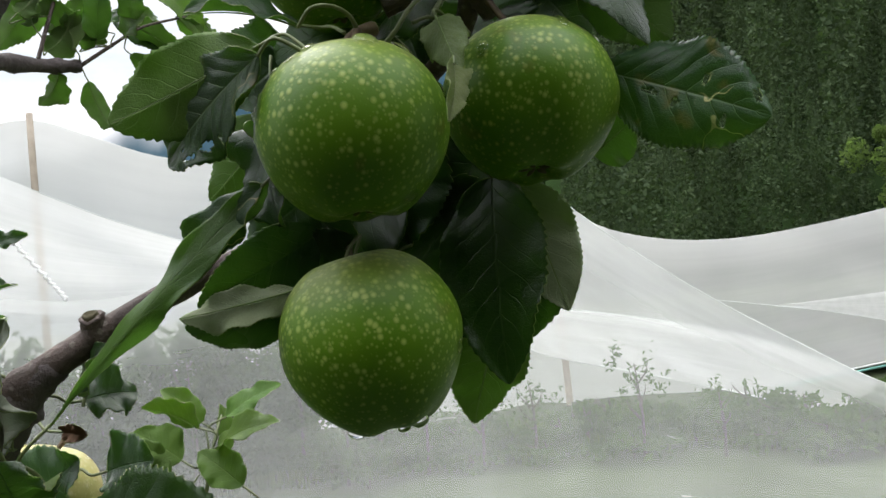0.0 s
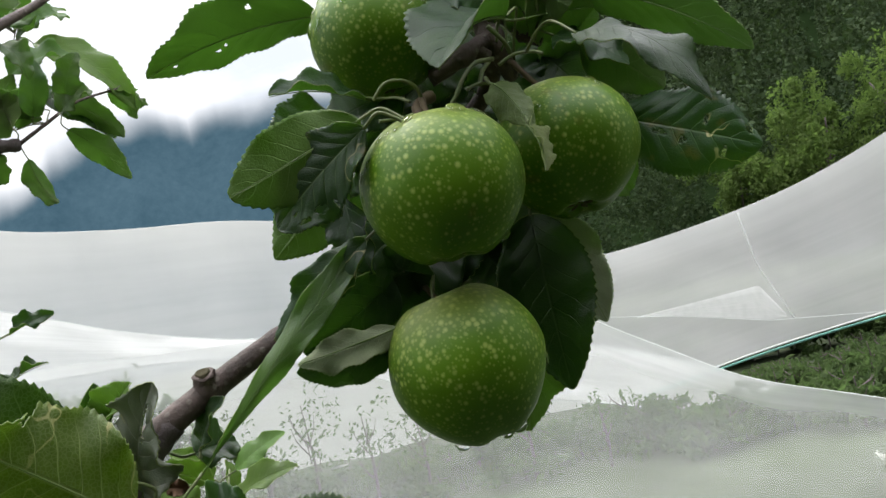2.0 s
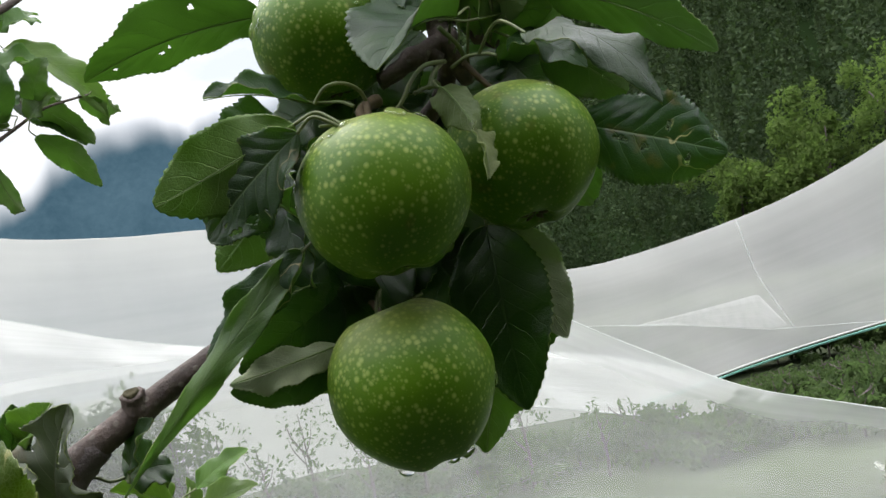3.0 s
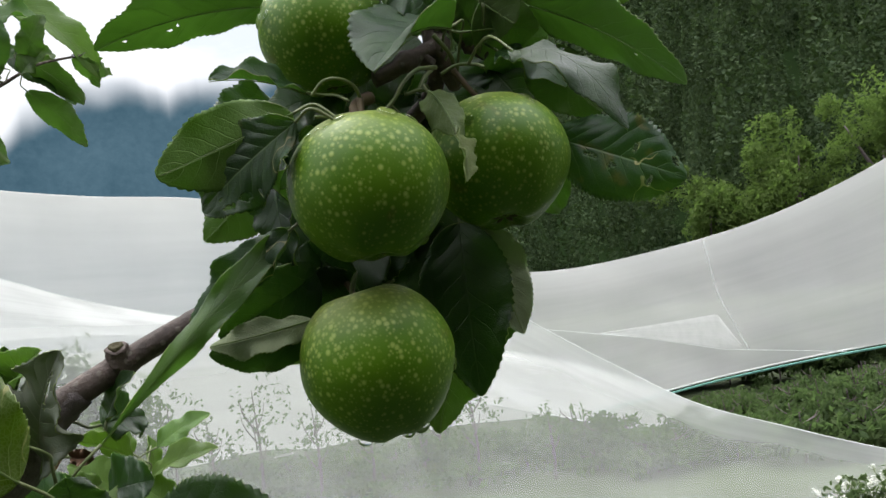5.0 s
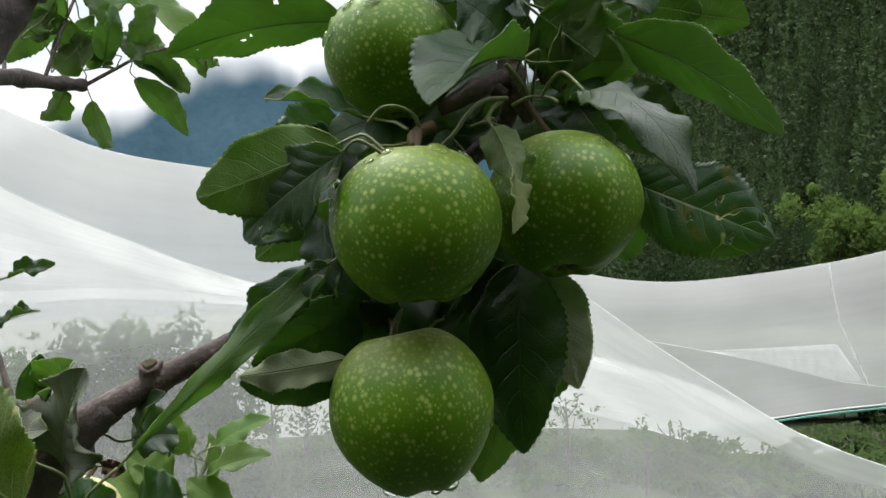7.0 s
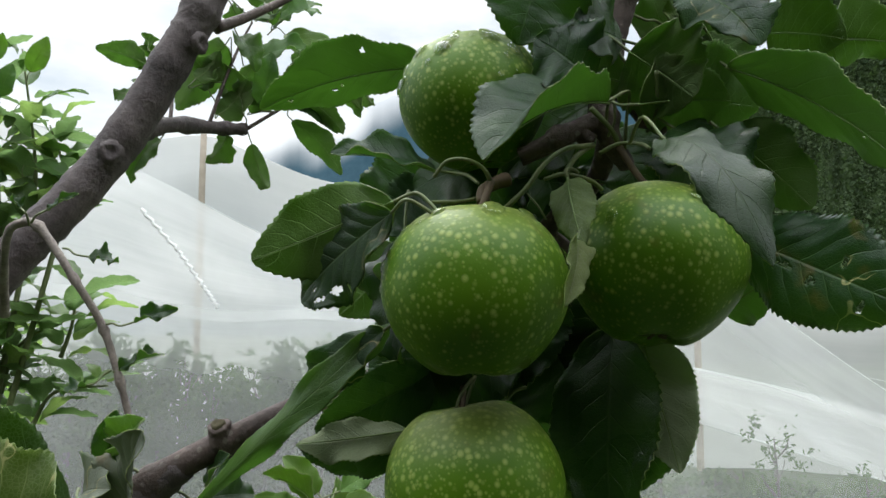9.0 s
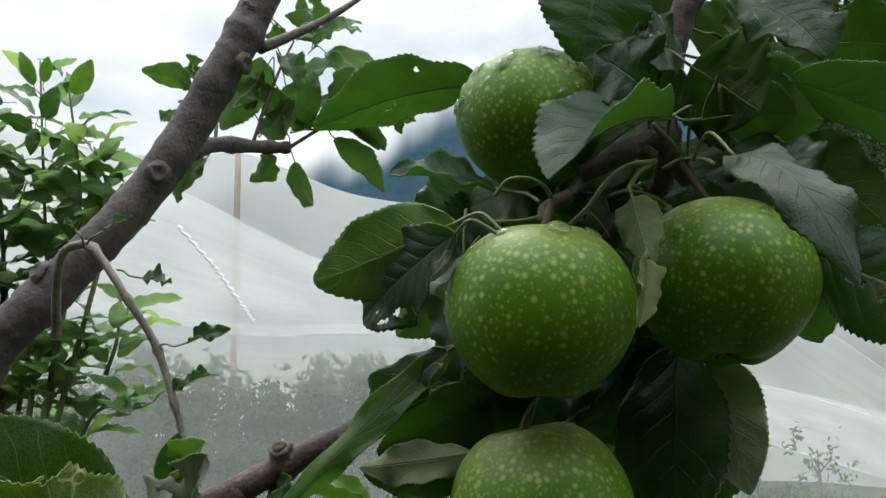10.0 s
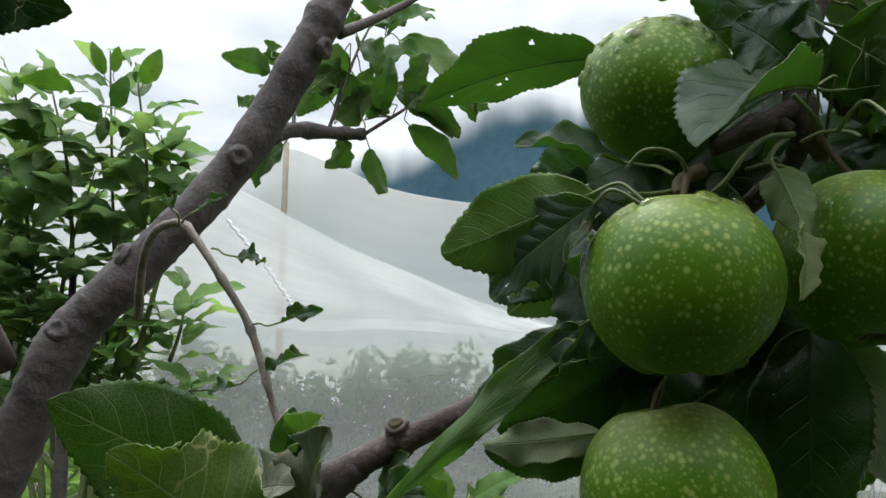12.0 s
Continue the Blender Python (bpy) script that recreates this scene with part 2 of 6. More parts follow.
def simple(name, color, rough, scale=40.0, vary=0.35, bump=0.3, dist=0.001, spec=0.25):
    def build(add):
        tco = add("ShaderNodeTexCoord")
        n = add("ShaderNodeTexNoise", {"Vector": tco.outputs["Object"], "Scale": scale, "Detail": 6.0, "Roughness": 0.62})
        n2 = add("ShaderNodeTexNoise", {"Vector": tco.outputs["Object"], "Scale": scale * 0.12, "Detail": 3.0})
        f = math_(add, "MULTIPLY_ADD", n2.outputs[0], 0.6, math_(add, "MULTIPLY", n.outputs[0], 0.4))
        col = ramp(add, f, [(0.3, tuple(c * (1 - vary) for c in color)), (0.7, tuple(min(1, c * (1 + vary)) for c in color))])
        return add("ShaderNodeBsdfPrincipled", {"Base Color": col, "Roughness": rough, "Normal": bumped(add, n.outputs[0], bump, dist), "Specular IOR Level": spec}).outputs[0], None
    return material(name, build)


CALYX = simple("dry_calyx", (0.07, 0.06, 0.03), 0.8, 300.0)
STEM = simple("fruit_stem", (0.10, 0.072, 0.042), 0.6, 200.0, dist=0.0006)
DEAD_LEAF = simple("dead_leaf", (0.10, 0.055, 0.03), 0.75, 120.0)
POLE_WOOD = simple("pole_wood", (0.36, 0.31, 0.25), 0.8, 6.0)
CORD = simple("cord", (0.58, 0.60, 0.58), 0.7, 3.0, vary=0.1)
PETAL = simple("white_petal", (0.78, 0.78, 0.72), 0.6, 60.0, vary=0.08)
SEAM = simple("stitched_seam", (0.86, 0.86, 0.84), 0.7, 9.0, vary=0.1)
TEAL = simple("teal_tape", (0.20, 0.44, 0.38), 0.6, 2.0)
GRASS = simple("grass_ground", (0.040, 0.054, 0.024), 0.9, 3.0, bump=0.8, dist=0.05)
HILL = simple("hill_soil", (0.014, 0.026, 0.009), 0.95, 0.2, spec=0.0)


def water_material():
    def build(add):
        return add("ShaderNodeBsdfPrincipled", {"Base Color": (1, 1, 1, 1), "Roughness": 0.02, "IOR": 1.33, "Transmission Weight": 1.0}).outputs[0], None
    return material("water", build)


WATER = water_material()


def foliage_material(name, dark, light, amount, tcol):
    def build(add):
        g = add("ShaderNodeNewGeometry")
        col = ramp(add, g.outputs["Random Per Island"], [(0.0, dark), (1.0, light)])
        tco = add("ShaderNodeTexCoord")
        n = add("ShaderNodeTexNoise", {"Vector": tco.outputs["Object"], "Scale": 0.17, "Detail": 5.0})
        col = add("ShaderNodeMix", {0: 0.6, 6: col, 7: n.outputs[0]}, data_type="RGBA", blend_type="OVERLAY").outputs[2]
        p = add("ShaderNodeBsdfPrincipled", {"Base Color": col, "Roughness": 0.8, "Specular IOR Level": 0.06})
        t = add("ShaderNodeBsdfTranslucent", {"Color": (*tcol, 1)})
        return add("ShaderNodeMixShader", {0: amount, 1: p.outputs[0], 2: t.outputs[0]}).outputs[0], None
    return material(name, build)


# needle colours are lightened to imitate distance haze
CONIFER = foliage_material("conifer_needles", (0.034, 0.053, 0.028), (0.058, 0.082, 0.038), 0.12, (0.12, 0.22, 0.05))
BROADLEAF = foliage_material("broadleaf", (0.048, 0.074, 0.022), (0.090, 0.124, 0.037), 0.28, (0.24, 0.40, 0.08))
HEDGE = foliage_material("hedge_leaves", (0.045, 0.085, 0.020), (0.115, 0.165, 0.045), 0.35, (0.34, 0.56, 0.12))
ORCHARD = foliage_material("orchard_leaves", (0.024, 0.039, 0.016), (0.064, 0.088, 0.034), 0.25, (0.18, 0.30, 0.09))
GRASSBLADE = foliage_material("grass_blades", (0.045, 0.07, 0.02), (0.10, 0.13, 0.05), 0.25, (0.2, 0.3, 0.08))


def net_material(name, cover, tint):
    """Fine white netting: threads with gaps that let the view through."""
    def build(add):
        uv = add("ShaderNodeUVMap", uv_map="blade")
        n = add("ShaderNodeTexNoise", {"Vector": uv.outputs[0], "Scale": 3.0, "Detail": 5.0})
        thread = add("ShaderNodeTexWave", {"Vector": uv.outputs[0], "Scale": 9.0, "Distortion": 3.5, "Detail": 3.0}, bands_direction="Y")
        along = add("ShaderNodeMapping", {"Vector": uv.outputs[0], "Scale": (0.7, 9.0, 1.0), "Rotation": (0, 0, 0.05)})
        streak = add("ShaderNodeTexNoise", {"Vector": along.outputs[0], "Scale": 1.6, "Detail": 4.0, "Roughness": 0.6})
        lines = add("ShaderNodeMapRange", {0: streak.outputs[0], 1: 0.38, 2: 0.68, 3: -0.020, 4: 0.030}).outputs[0]
        sep = add("ShaderNodeSeparateXYZ", {0: uv.outputs[0]})
        doubled = add("ShaderNodeMapRange", {0: sep.outputs[1], 1: 0.72, 2: 1.0, 3: 0.0, 4: 0.20}, interpolation_type="SMOOTHSTEP").outputs[0]
        drape = add("ShaderNodeTexNoise", {"Vector": add("ShaderNodeMapping", {"Vector": uv.outputs[0], "Scale": (1.6, 0.9, 1.0), "Rotation": (0, 0, 0.5)}).outputs[0], "Scale": 2.0, "Detail": 3.0})
        lines = math_(add, "ADD", lines, math_(add, "MULTIPLY_ADD", drape.outputs[0], 0.16, math_(add, "SUBTRACT", doubled, 0.08)))
        cover_here = math_(add, "ADD", math_(add, "MULTIPLY_ADD", n.outputs[0], 0.12, cover - 0.09), lines)
        fac = math_(add, "ADD", cover_here, math_(add, "MULTIPLY", thread.outputs[1], 0.006))
        d = add("ShaderNodeBsdfDiffuse", {"Color": (*tint, 1)})
        t = add("ShaderNodeBsdfTranslucent", {"Color": (*tint, 1)})
        body = add("ShaderNodeMixShader", {0: 0.5, 1: d.outputs[0], 2: t.outputs[0]})
        clear = add("ShaderNodeBsdfTransparent", {"Color": (1, 1, 1, 1)})
        return add("ShaderNodeMixShader", {0: fac, 1: clear.outputs[0], 2: body.outputs[0]}).outputs[0], None
    return material(name, build)


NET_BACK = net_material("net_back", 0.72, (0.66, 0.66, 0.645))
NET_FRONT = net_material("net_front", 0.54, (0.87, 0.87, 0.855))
NET_LOW = net_material("net_low", 0.28, (0.76, 0.77, 0.75))


def mountain_material():
    """Far forested ridge: self-glowing, distance haze painted in as blue, crest faded as cloud."""
    def build(add):
        uv = add("ShaderNodeUVMap", uv_map="blade")
        sep = add("ShaderNodeSeparateXYZ", {0: uv.outputs[0]})
        tco = add("ShaderNodeTexCoord")
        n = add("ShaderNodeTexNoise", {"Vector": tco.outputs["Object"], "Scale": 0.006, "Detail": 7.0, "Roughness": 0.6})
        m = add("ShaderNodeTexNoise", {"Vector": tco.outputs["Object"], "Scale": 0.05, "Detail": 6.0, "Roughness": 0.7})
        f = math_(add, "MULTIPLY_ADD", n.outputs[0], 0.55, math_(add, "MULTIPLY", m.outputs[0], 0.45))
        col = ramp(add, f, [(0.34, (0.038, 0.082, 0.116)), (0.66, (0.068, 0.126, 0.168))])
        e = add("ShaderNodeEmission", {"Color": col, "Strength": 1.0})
        wisp = add("ShaderNodeTexNoise", {"Vector": tco.outputs["Object"], "Scale": 0.0030, "Detail": 3.0, "Roughness": 0.45})
        h = math_(add, "ADD", sep.outputs[1], math_(add, "MULTIPLY_ADD", wisp.outputs[0], 0.26, -0.13))
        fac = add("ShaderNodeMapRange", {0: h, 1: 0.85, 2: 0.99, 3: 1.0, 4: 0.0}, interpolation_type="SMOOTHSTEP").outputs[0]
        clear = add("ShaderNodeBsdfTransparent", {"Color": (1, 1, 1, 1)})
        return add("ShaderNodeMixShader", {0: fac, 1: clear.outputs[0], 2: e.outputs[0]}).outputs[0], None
    return material("far_mountain", build)


MOUNTAIN = mountain_material()


# ---- building helpers ----
def part(name, bm, mat, parent=None, label="", smooth=True):
    """One mesh object from a bmesh or (verts, faces), under a thing or part; the parent keeps an identity pose."""
    me = bpy.data.meshes.new(name)
    if isinstance(bm, tuple):
        me.from_pydata(bm[0], [], bm[1])
    else:
        bm.to_mesh(me)
        bm.free()
    for m in (mat if isinstance(mat, (list, tuple)) else [mat]):
        me.materials.append(m)
    if smooth:
        me.polygons.foreach_set("use_smooth", [True] * len(me.polygons))
    ob = new(name, me)
    if parent is not None:
        ob.parent = parent
    if label:
        ob["label"] = label
    return ob


def spline(points, steps):
    """Catmull-Rom through the points."""
    p = [np.array(q, float) for q in points]
    p = [2 * p[0] - p[1]] + p + [2 * p[-1] - p[-2]]
    out = []
    for i in range(1, len(p) - 2):
        for k in range(steps):
            t = k / steps
            out.append(0.5 * (2 * p[i] + (p[i + 1] - p[i - 1]) * t + (2 * p[i - 1] - 5 * p[i] + 4 * p[i + 1] - p[i + 2]) * t * t
                              + (3 * p[i] - p[i - 1] - 3 * p[i + 1] + p[i + 2]) * t ** 3))
    out.append(p[-2])
    return np.array(out)


def tube(points, radii, steps=8, segs=10, rough=0.0, seed=0, knots=()):
    """A closed, tapered, slightly uneven tube: (verts, faces). knots: (where 0..1, swelling, length)."""
    path = spline(points, steps)
    rad = np.interp(np.linspace(0, 1, len(path)), np.linspace(0, 1, len(radii)), radii)
    s = np.linspace(0, 1, len(path))
    for w, k, l in knots:
        rad = rad * (1 + k * np.exp(-((s - w) / l) ** 2))
    rng = np.random.RandomState(seed)
    verts, faces = [], []
    ref = np.array((0.31, 0.22, 0.93))
    for i, p in enumerate(path):
        d = path[min(i + 1, len(path) - 1)] - path[max(i - 1, 0)]
        d /= np.linalg.norm(d) + 1e-12
        a = np.cross(d, ref)
        a /= np.linalg.norm(a) + 1e-12
        b = np.cross(d, a)
        wob = 1 + rough * rng.uniform(-1, 1, segs)
        for k in range(segs):
            th = 2 * math.pi * k / segs
            verts.append(p + rad[i] * wob[k] * (math.cos(th) * a + math.sin(th) * b))
    n = len(path)
    for i in range(n - 1):
        for k in range(segs):
            faces.append((i * segs + k, i * segs + (k + 1) % segs, (i + 1) * segs + (k + 1) % segs, (i + 1) * segs + k))
    faces.append(tuple(range(segs))[::-1])
    faces.append(tuple((n - 1) * segs + k for k in range(segs)))
    return verts, faces


def joined(*pieces):
    verts, faces = [], []
    for v, f in pieces:
        o = len(verts)
        verts += list(v)
        faces += [tuple(i + o for i in q) for q in f]
    return verts, faces


def thing(name, label, category, group="", at=(0, 0, 0)):
    ob = new(name)
    ob.empty_display_size = 0.02
    ob.location = at
    return tagged(ob, label, category, group)


def blade_data(width, fold, bend, curl, wave, twist, seed, holes, n=60, m=7, teeth=0.055, form=0.82, full=0.72):
    """A serrated leaf blade along +Y, one unit long, upper side to +Z: verts, faces, uv per vertex, midrib points."""
    rng = np.random.RandomState(seed)
    ph = rng.uniform(0, 6.28, 4)
    s = np.linspace(0, 1, n + 1)
    ang = bend * (s - 0.5) * 2
    y = np.concatenate([[0], np.cumsum(np.cos((ang[1:] + ang[:-1]) / 2) / n)])
    z = np.concatenate([[0], np.cumsum(-np.sin((ang[1:] + ang[:-1]) / 2) / n)])
    end = math.atan2(z[-1], y[-1])
    size = math.hypot(y[-1], z[-1])
    across = [0.90 * j / (m - 1) for j in range(m)] + [1.0]
    across = [-f for f in across[:0:-1]] + across
    tooth = 5 if n >= 100 else 3 if n >= 45 else 2
    rise = {5: (0.0, 0.35, 0.7, 1.0, 0.3), 3: (0.0, 0.6, 1.0), 2: (0.0, 1.0)}[tooth]
    keen = rng.uniform(0.55, 1.35, (2, n // tooth + 2))
    verts, uvs, rib = [], [], []
    c, si = math.cos(-end), math.sin(-end)
    for i in range(n + 1):
        prof = math.sin(math.pi * min(1, s[i]) ** form) ** full * (1 - 0.2 * s[i] ** 5) if 0 < i < n else 0.0
        hw = width / 2 * max(prof, 0.012)
        a = ang[i]
        tw = twist * (s[i] - 0.5)
        body = min(1, prof * 1.4)
        rib.append((0, (y[i] * c - z[i] * si) / size, (y[i] * si + z[i] * c) / size))
        for f in across:
            late = (i + 2 * (f > 0)) % tooth
            saw = 1 + 0.07 * noise.noise((3.2 * s[i] + ph[3] * 9, 2.0 * (f > 0), 0)) * (0.3 + abs(f))
            if abs(f) == 1.0:
                saw += (rise[late] - 0.45) * keen[int(f > 0), i // tooth] * (0.85 * teeth) * (0.25 + 0.75 * body) / max(prof, 0.35)
            x = hw * f * saw
            fo = fold * (0.75 + 0.25 * math.sin(2.2 * s[i] + ph[1]))
            up = abs(x) * math.sin(fo) + curl * width * abs(f) ** 3 * min(1, prof * 1.5)
            up += wave * width * f * f * math.sin(6.28 * (1.6 * s[i]) + ph[2] + (1.3 if f > 0 else 0)) * body
            up += 0.6 * wave * width * f * f * f * math.sin(6.28 * (3.7 * s[i]) + 2 * ph[3]) * body
            q = 8 * s[i] - 1.9 * abs(f) - 0.3
            up += (0.022 + 0.014 * noise.noise((s[i] * 4 + ph[2] * 5, f * 2, 3))) * width * abs(math.sin(math.pi * q)) * min(1, 3 * abs(f)) * (1.1 - abs(f)) * body
            up += 0.05 * width * noise.noise((s[i] * 5 + ph[0] * 7, f * 1.6, seed * 0.37)) * abs(f) * body
            x *= math.cos(fo)
            x, up = x * math.cos(tw) - up * math.sin(tw), x * math.sin(tw) + up * math.cos(tw)
            yy, zz = y[i] + up * math.sin(a), z[i] + up * math.cos(a)
            if abs(f) == 1.0 and 0 < i < n:
                yy += 0.6 * rise[late] / n
            verts.append((x, (yy * c - zz * si) / size, (yy * si + zz * c) / size))
            uvs.append((0.5 + f / 2, s[i]))
    faces = []
    k = 2 * m + 1
    for i in range(n):
        for j in range(2 * m):
            sc, fc = s[i] + 0.5 / n, (across[j] + across[j + 1]) / 2
            if any(((sc - h[0]) / h[2]) ** 2 + ((fc - h[1]) / h[3]) ** 2 < 0.75 + 0.9 * noise.noise((sc * 40, fc * 9, seed)) for h in holes):
                continue
            faces.append((i * k + j, i * k + j + 1, (i + 1) * k + j + 1, (i + 1) * k + j))
    return np.array(verts), faces, uvs, np.array(rib)


def with_uv(ob, uvs):
    me = ob.data
    lay = me.uv_layers.new(name="blade")
    flat = np.array(uvs)[[l.vertex_index for l in me.loops]].astype(np.float32).ravel()
    lay.data.foreach_set("uv", flat)


def place(base, tip, normal):
    """Matrix that carries the unit blade to base, tip and upper side."""
    b, t, nz = Vector(base), Vector(tip), Vector(normal)
    yv = t - b
    ln = yv.length
    yv.normalize()
    xv = yv.cross(nz).normalized()
    zv = xv.cross(yv)
    m = Matrix((xv, yv, zv)).transposed().to_4x4()
    return Matrix.Translation(b) @ m @ Matrix.Scale(ln, 4)


leaf_seed = [10]


def leaf(parent, base, tip, normal, width, fold=0.3, bend=0.35, curl=0.0, wave=0.08, twist=0.0, top=None, under=None, holes=(), to=None, label="", n=60, m=5, tooth=0.055, form=0.82, full=0.72):
    """A leaf of the branch: blade with midrib and stalk as its own pieces."""
    leaf_seed[0] += 1
    if label:
        n, m = 120, 7
    if holes:
        n, m = 140, 18
    mat = place(base, tip, normal)
    ln = (Vector(tip) - Vector(base)).length
    v, f, uv, rib = blade_data(width / ln, fold, bend, curl, wave, twist, leaf_seed[0], holes, n, m, tooth, form, full)
    vw = [mat @ Vector(p) for p in v]
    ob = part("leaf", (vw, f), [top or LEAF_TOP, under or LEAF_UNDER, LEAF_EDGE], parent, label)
    with_uv(ob, uv)
    so = ob.modifiers.new("thickness", "SOLIDIFY")
    so.thickness, so.offset, so.material_offset, so.material_offset_rim, so.use_rim = 0.0004, -1, 1, 2, True
    r = [mat @ Vector((p[0], p[1], p[2] - 0.0010 / ln)) for p in rib[::max(1, n // 10)]]
    part("midrib", tube(r, (0.0005, 0.00035, 0.00015), 3, 6), RIB, ob)
    b, t = Vector(base), Vector(tip)
    back = (b - t).normalized()
    if to is None:
        to = b + back * 0.018 + Vector((0, 0.006, 0.004))
    to = Vector(to)
    gap = (to - b).length
    mid = b + back * gap * 0.4
    mid2 = (mid + to) / 2 + Vector((0, 0, 0.06 * gap))
    part("leaf_stalk", tube([b + (t - b) * 0.01, mid, mid2, to], (0.0007, 0.0007, 0.00085), 5, 7), STALK, ob)
    return ob


def stub(at, way, profile, seed, segs=18):
    """A rough turned stub: rings of (radius, height) along way from at."""
    rng = np.random.RandomState(seed)
    d = Vector(way).normalized()
    a = d.orthogonal().normalized()
    b = d.cross(a)
    verts, faces = [], []
    for r, h in profile:
        for k in range(segs):
            th = 2 * math.pi * k / segs
            rr = r * (1 + 0.10 * rng.uniform(-1, 1) + 0.08 * math.sin(3 * th + seed))
            verts.append(Vector(at) + d * (h + 0.06 * r * rng.uniform(-1, 1)) + (a * math.cos(th) + b * math.sin(th)) * rr)
    n = len(profile)
    for i in range(n - 1):
        for k in range(segs):
            faces.append((i * segs + k, i * segs + (k + 1) % segs, (i + 1) * segs + (k + 1) % segs, (i + 1) * segs + k))
    faces.append(tuple((n - 1) * segs + k for k in range(segs)))
    return verts, faces


# ---- setting: ground, hillside, far mountain ----
def sheet(us, vs, fn):
    """Grid of fn(u, v) points with uv: verts, faces, uvs."""
    verts = [fn(u, v) for u in us for v in vs]
    nv = len(vs)
    faces = [(i * nv + j, (i + 1) * nv + j, (i + 1) * nv + j + 1, i * nv + j + 1) for i in range(len(us) - 1) for j in range(nv - 1)]
    return verts, faces, [(u, v) for u in us for v in vs]


def polar(az, el, d):
    """A point d metres off over the ground, at a bearing and a height angle as seen from eye height."""
    return (d * math.sin(radians(az)), d * math.cos(radians(az)), 1.5 + d * math.tan(radians(el)))


def ground_height(x, y):
    r = math.hypot(x, y)
    return -0.25 + 0.10 * noise.noise((x * 0.4, y * 0.4, 0)) * min(1, r / 3) - 0.004 * r * (r < 60) - 0.24 * (r >= 60)


rs = [0, 0.5, 1, 1.5, 2, 3, 4, 5, 6, 7, 8, 9, 10, 12, 14, 17, 20, 25, 30, 40, 60, 90, 150, 300, 700, 1500, 4000]
v, f, _ = sheet([radians(a) for a in range(0, 361, 6)], rs, lambda a, r: (r * math.sin(a), r * math.cos(a), ground_height(r * math.sin(a), r * math.cos(a))))
tagged(part("ground", (v, f), GRASS), "rough grassy orchard floor under the trees", "ground", kind="structure")

RIDGE = ((2, 4), (8, 8), (11, 12), (13, 15), (15.5, 20), (20, 27), (30, 33), (60, 38), (80, 36))


def hill_point(az, d):
    top = np.interp(az, [r[0] for r in RIDGE], [r[1] for r in RIDGE])
    k = (d - 75) / 245
    z = -0.5 + (320 * math.tan(radians(top)) + 2) * k ** 1.0 * (0.85 + 0.15 * k)
    x, y = d * math.sin(radians(az)), d * math.cos(radians(az))
    return x, y, z + 2.5 * noise.noise((x * 0.03, y * 0.03, 1))


v, f, _ = sheet([2 + 2.6 * i for i in range(31)], [75 + 7 * i for i in range(36)], hill_point)
tagged(part("hillside", (v, f), HILL), "steep dark hillside behind the orchard", "hillside", kind="structure")

CREST = ((-70, 9), (-45, 8), (-30, 9), (-22, 12.2), (-19, 13.6), (-16, 14.2), (-12.8, 15.8), (-9, 17.0), (-5.7, 16.6), (-1, 17.0), (5, 17.2), (15, 18), (30, 20))


def mountain_point(u, v):
    az = -70 + 100 * u
    el = np.interp(az, [c[0] for c in CREST], [c[1] for c in CREST]) + 0.5 * noise.noise((az * 0.5, 3, 0)) + 0.25 * noise.noise((az * 1.7, 5, 0))
    return polar(az, -2 + (el + 2) * v, 1800 + 250 * v + 40 * noise.noise((az * 0.3, v * 4, 0)))


us, vs = np.linspace(0, 1, 161), np.linspace(0, 1, 25)
v, f, uv = sheet(us, vs, mountain_point)
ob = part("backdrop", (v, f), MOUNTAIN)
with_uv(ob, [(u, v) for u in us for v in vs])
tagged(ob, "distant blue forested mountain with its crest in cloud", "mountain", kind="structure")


# ---- the forest on the hillside ----
def conifer_pieces(rng, count, size):
    """A unit conifer, about six times as high as wide: small ragged sprays all round a stem, up to a spire."""
    k = rng.uniform(0, 1, count) ** 1.25
    a = rng.uniform(0, 6.283, count)
    lobe = 0.80 + 0.30 * np.sin(a * 3 + 17 * k) * np.cos(23 * k)
    r = (1 - k) ** 0.75 * lobe * rng.uniform(0.45, 1.1, count)
    mid = np.stack([np.cos(a) * r, np.sin(a) * r, 0.03 + 0.95 * k - 0.03 * r], 1)
    u = rng.normal(0, 1, (count, 3))
    u /= np.linalg.norm(u, axis=1, keepdims=True)
    w = np.cross(u, rng.normal(0, 1, (count, 3)))
    w /= np.linalg.norm(w, axis=1, keepdims=True)
    flat = np.array((1, 1, 0.16))
    ln = size * rng.uniform(0.6, 1.4, count)[:, None]
    u, w = u * ln * flat, w * ln * 0.6 * flat
    verts = np.stack([mid - u, mid - w, mid + u, mid + w], 1).reshape(-1, 3)
    o = np.arange(count)[:, None] * 4
    return verts, np.concatenate([o + (0, 1, 2), o + (0, 2, 3)], 0)


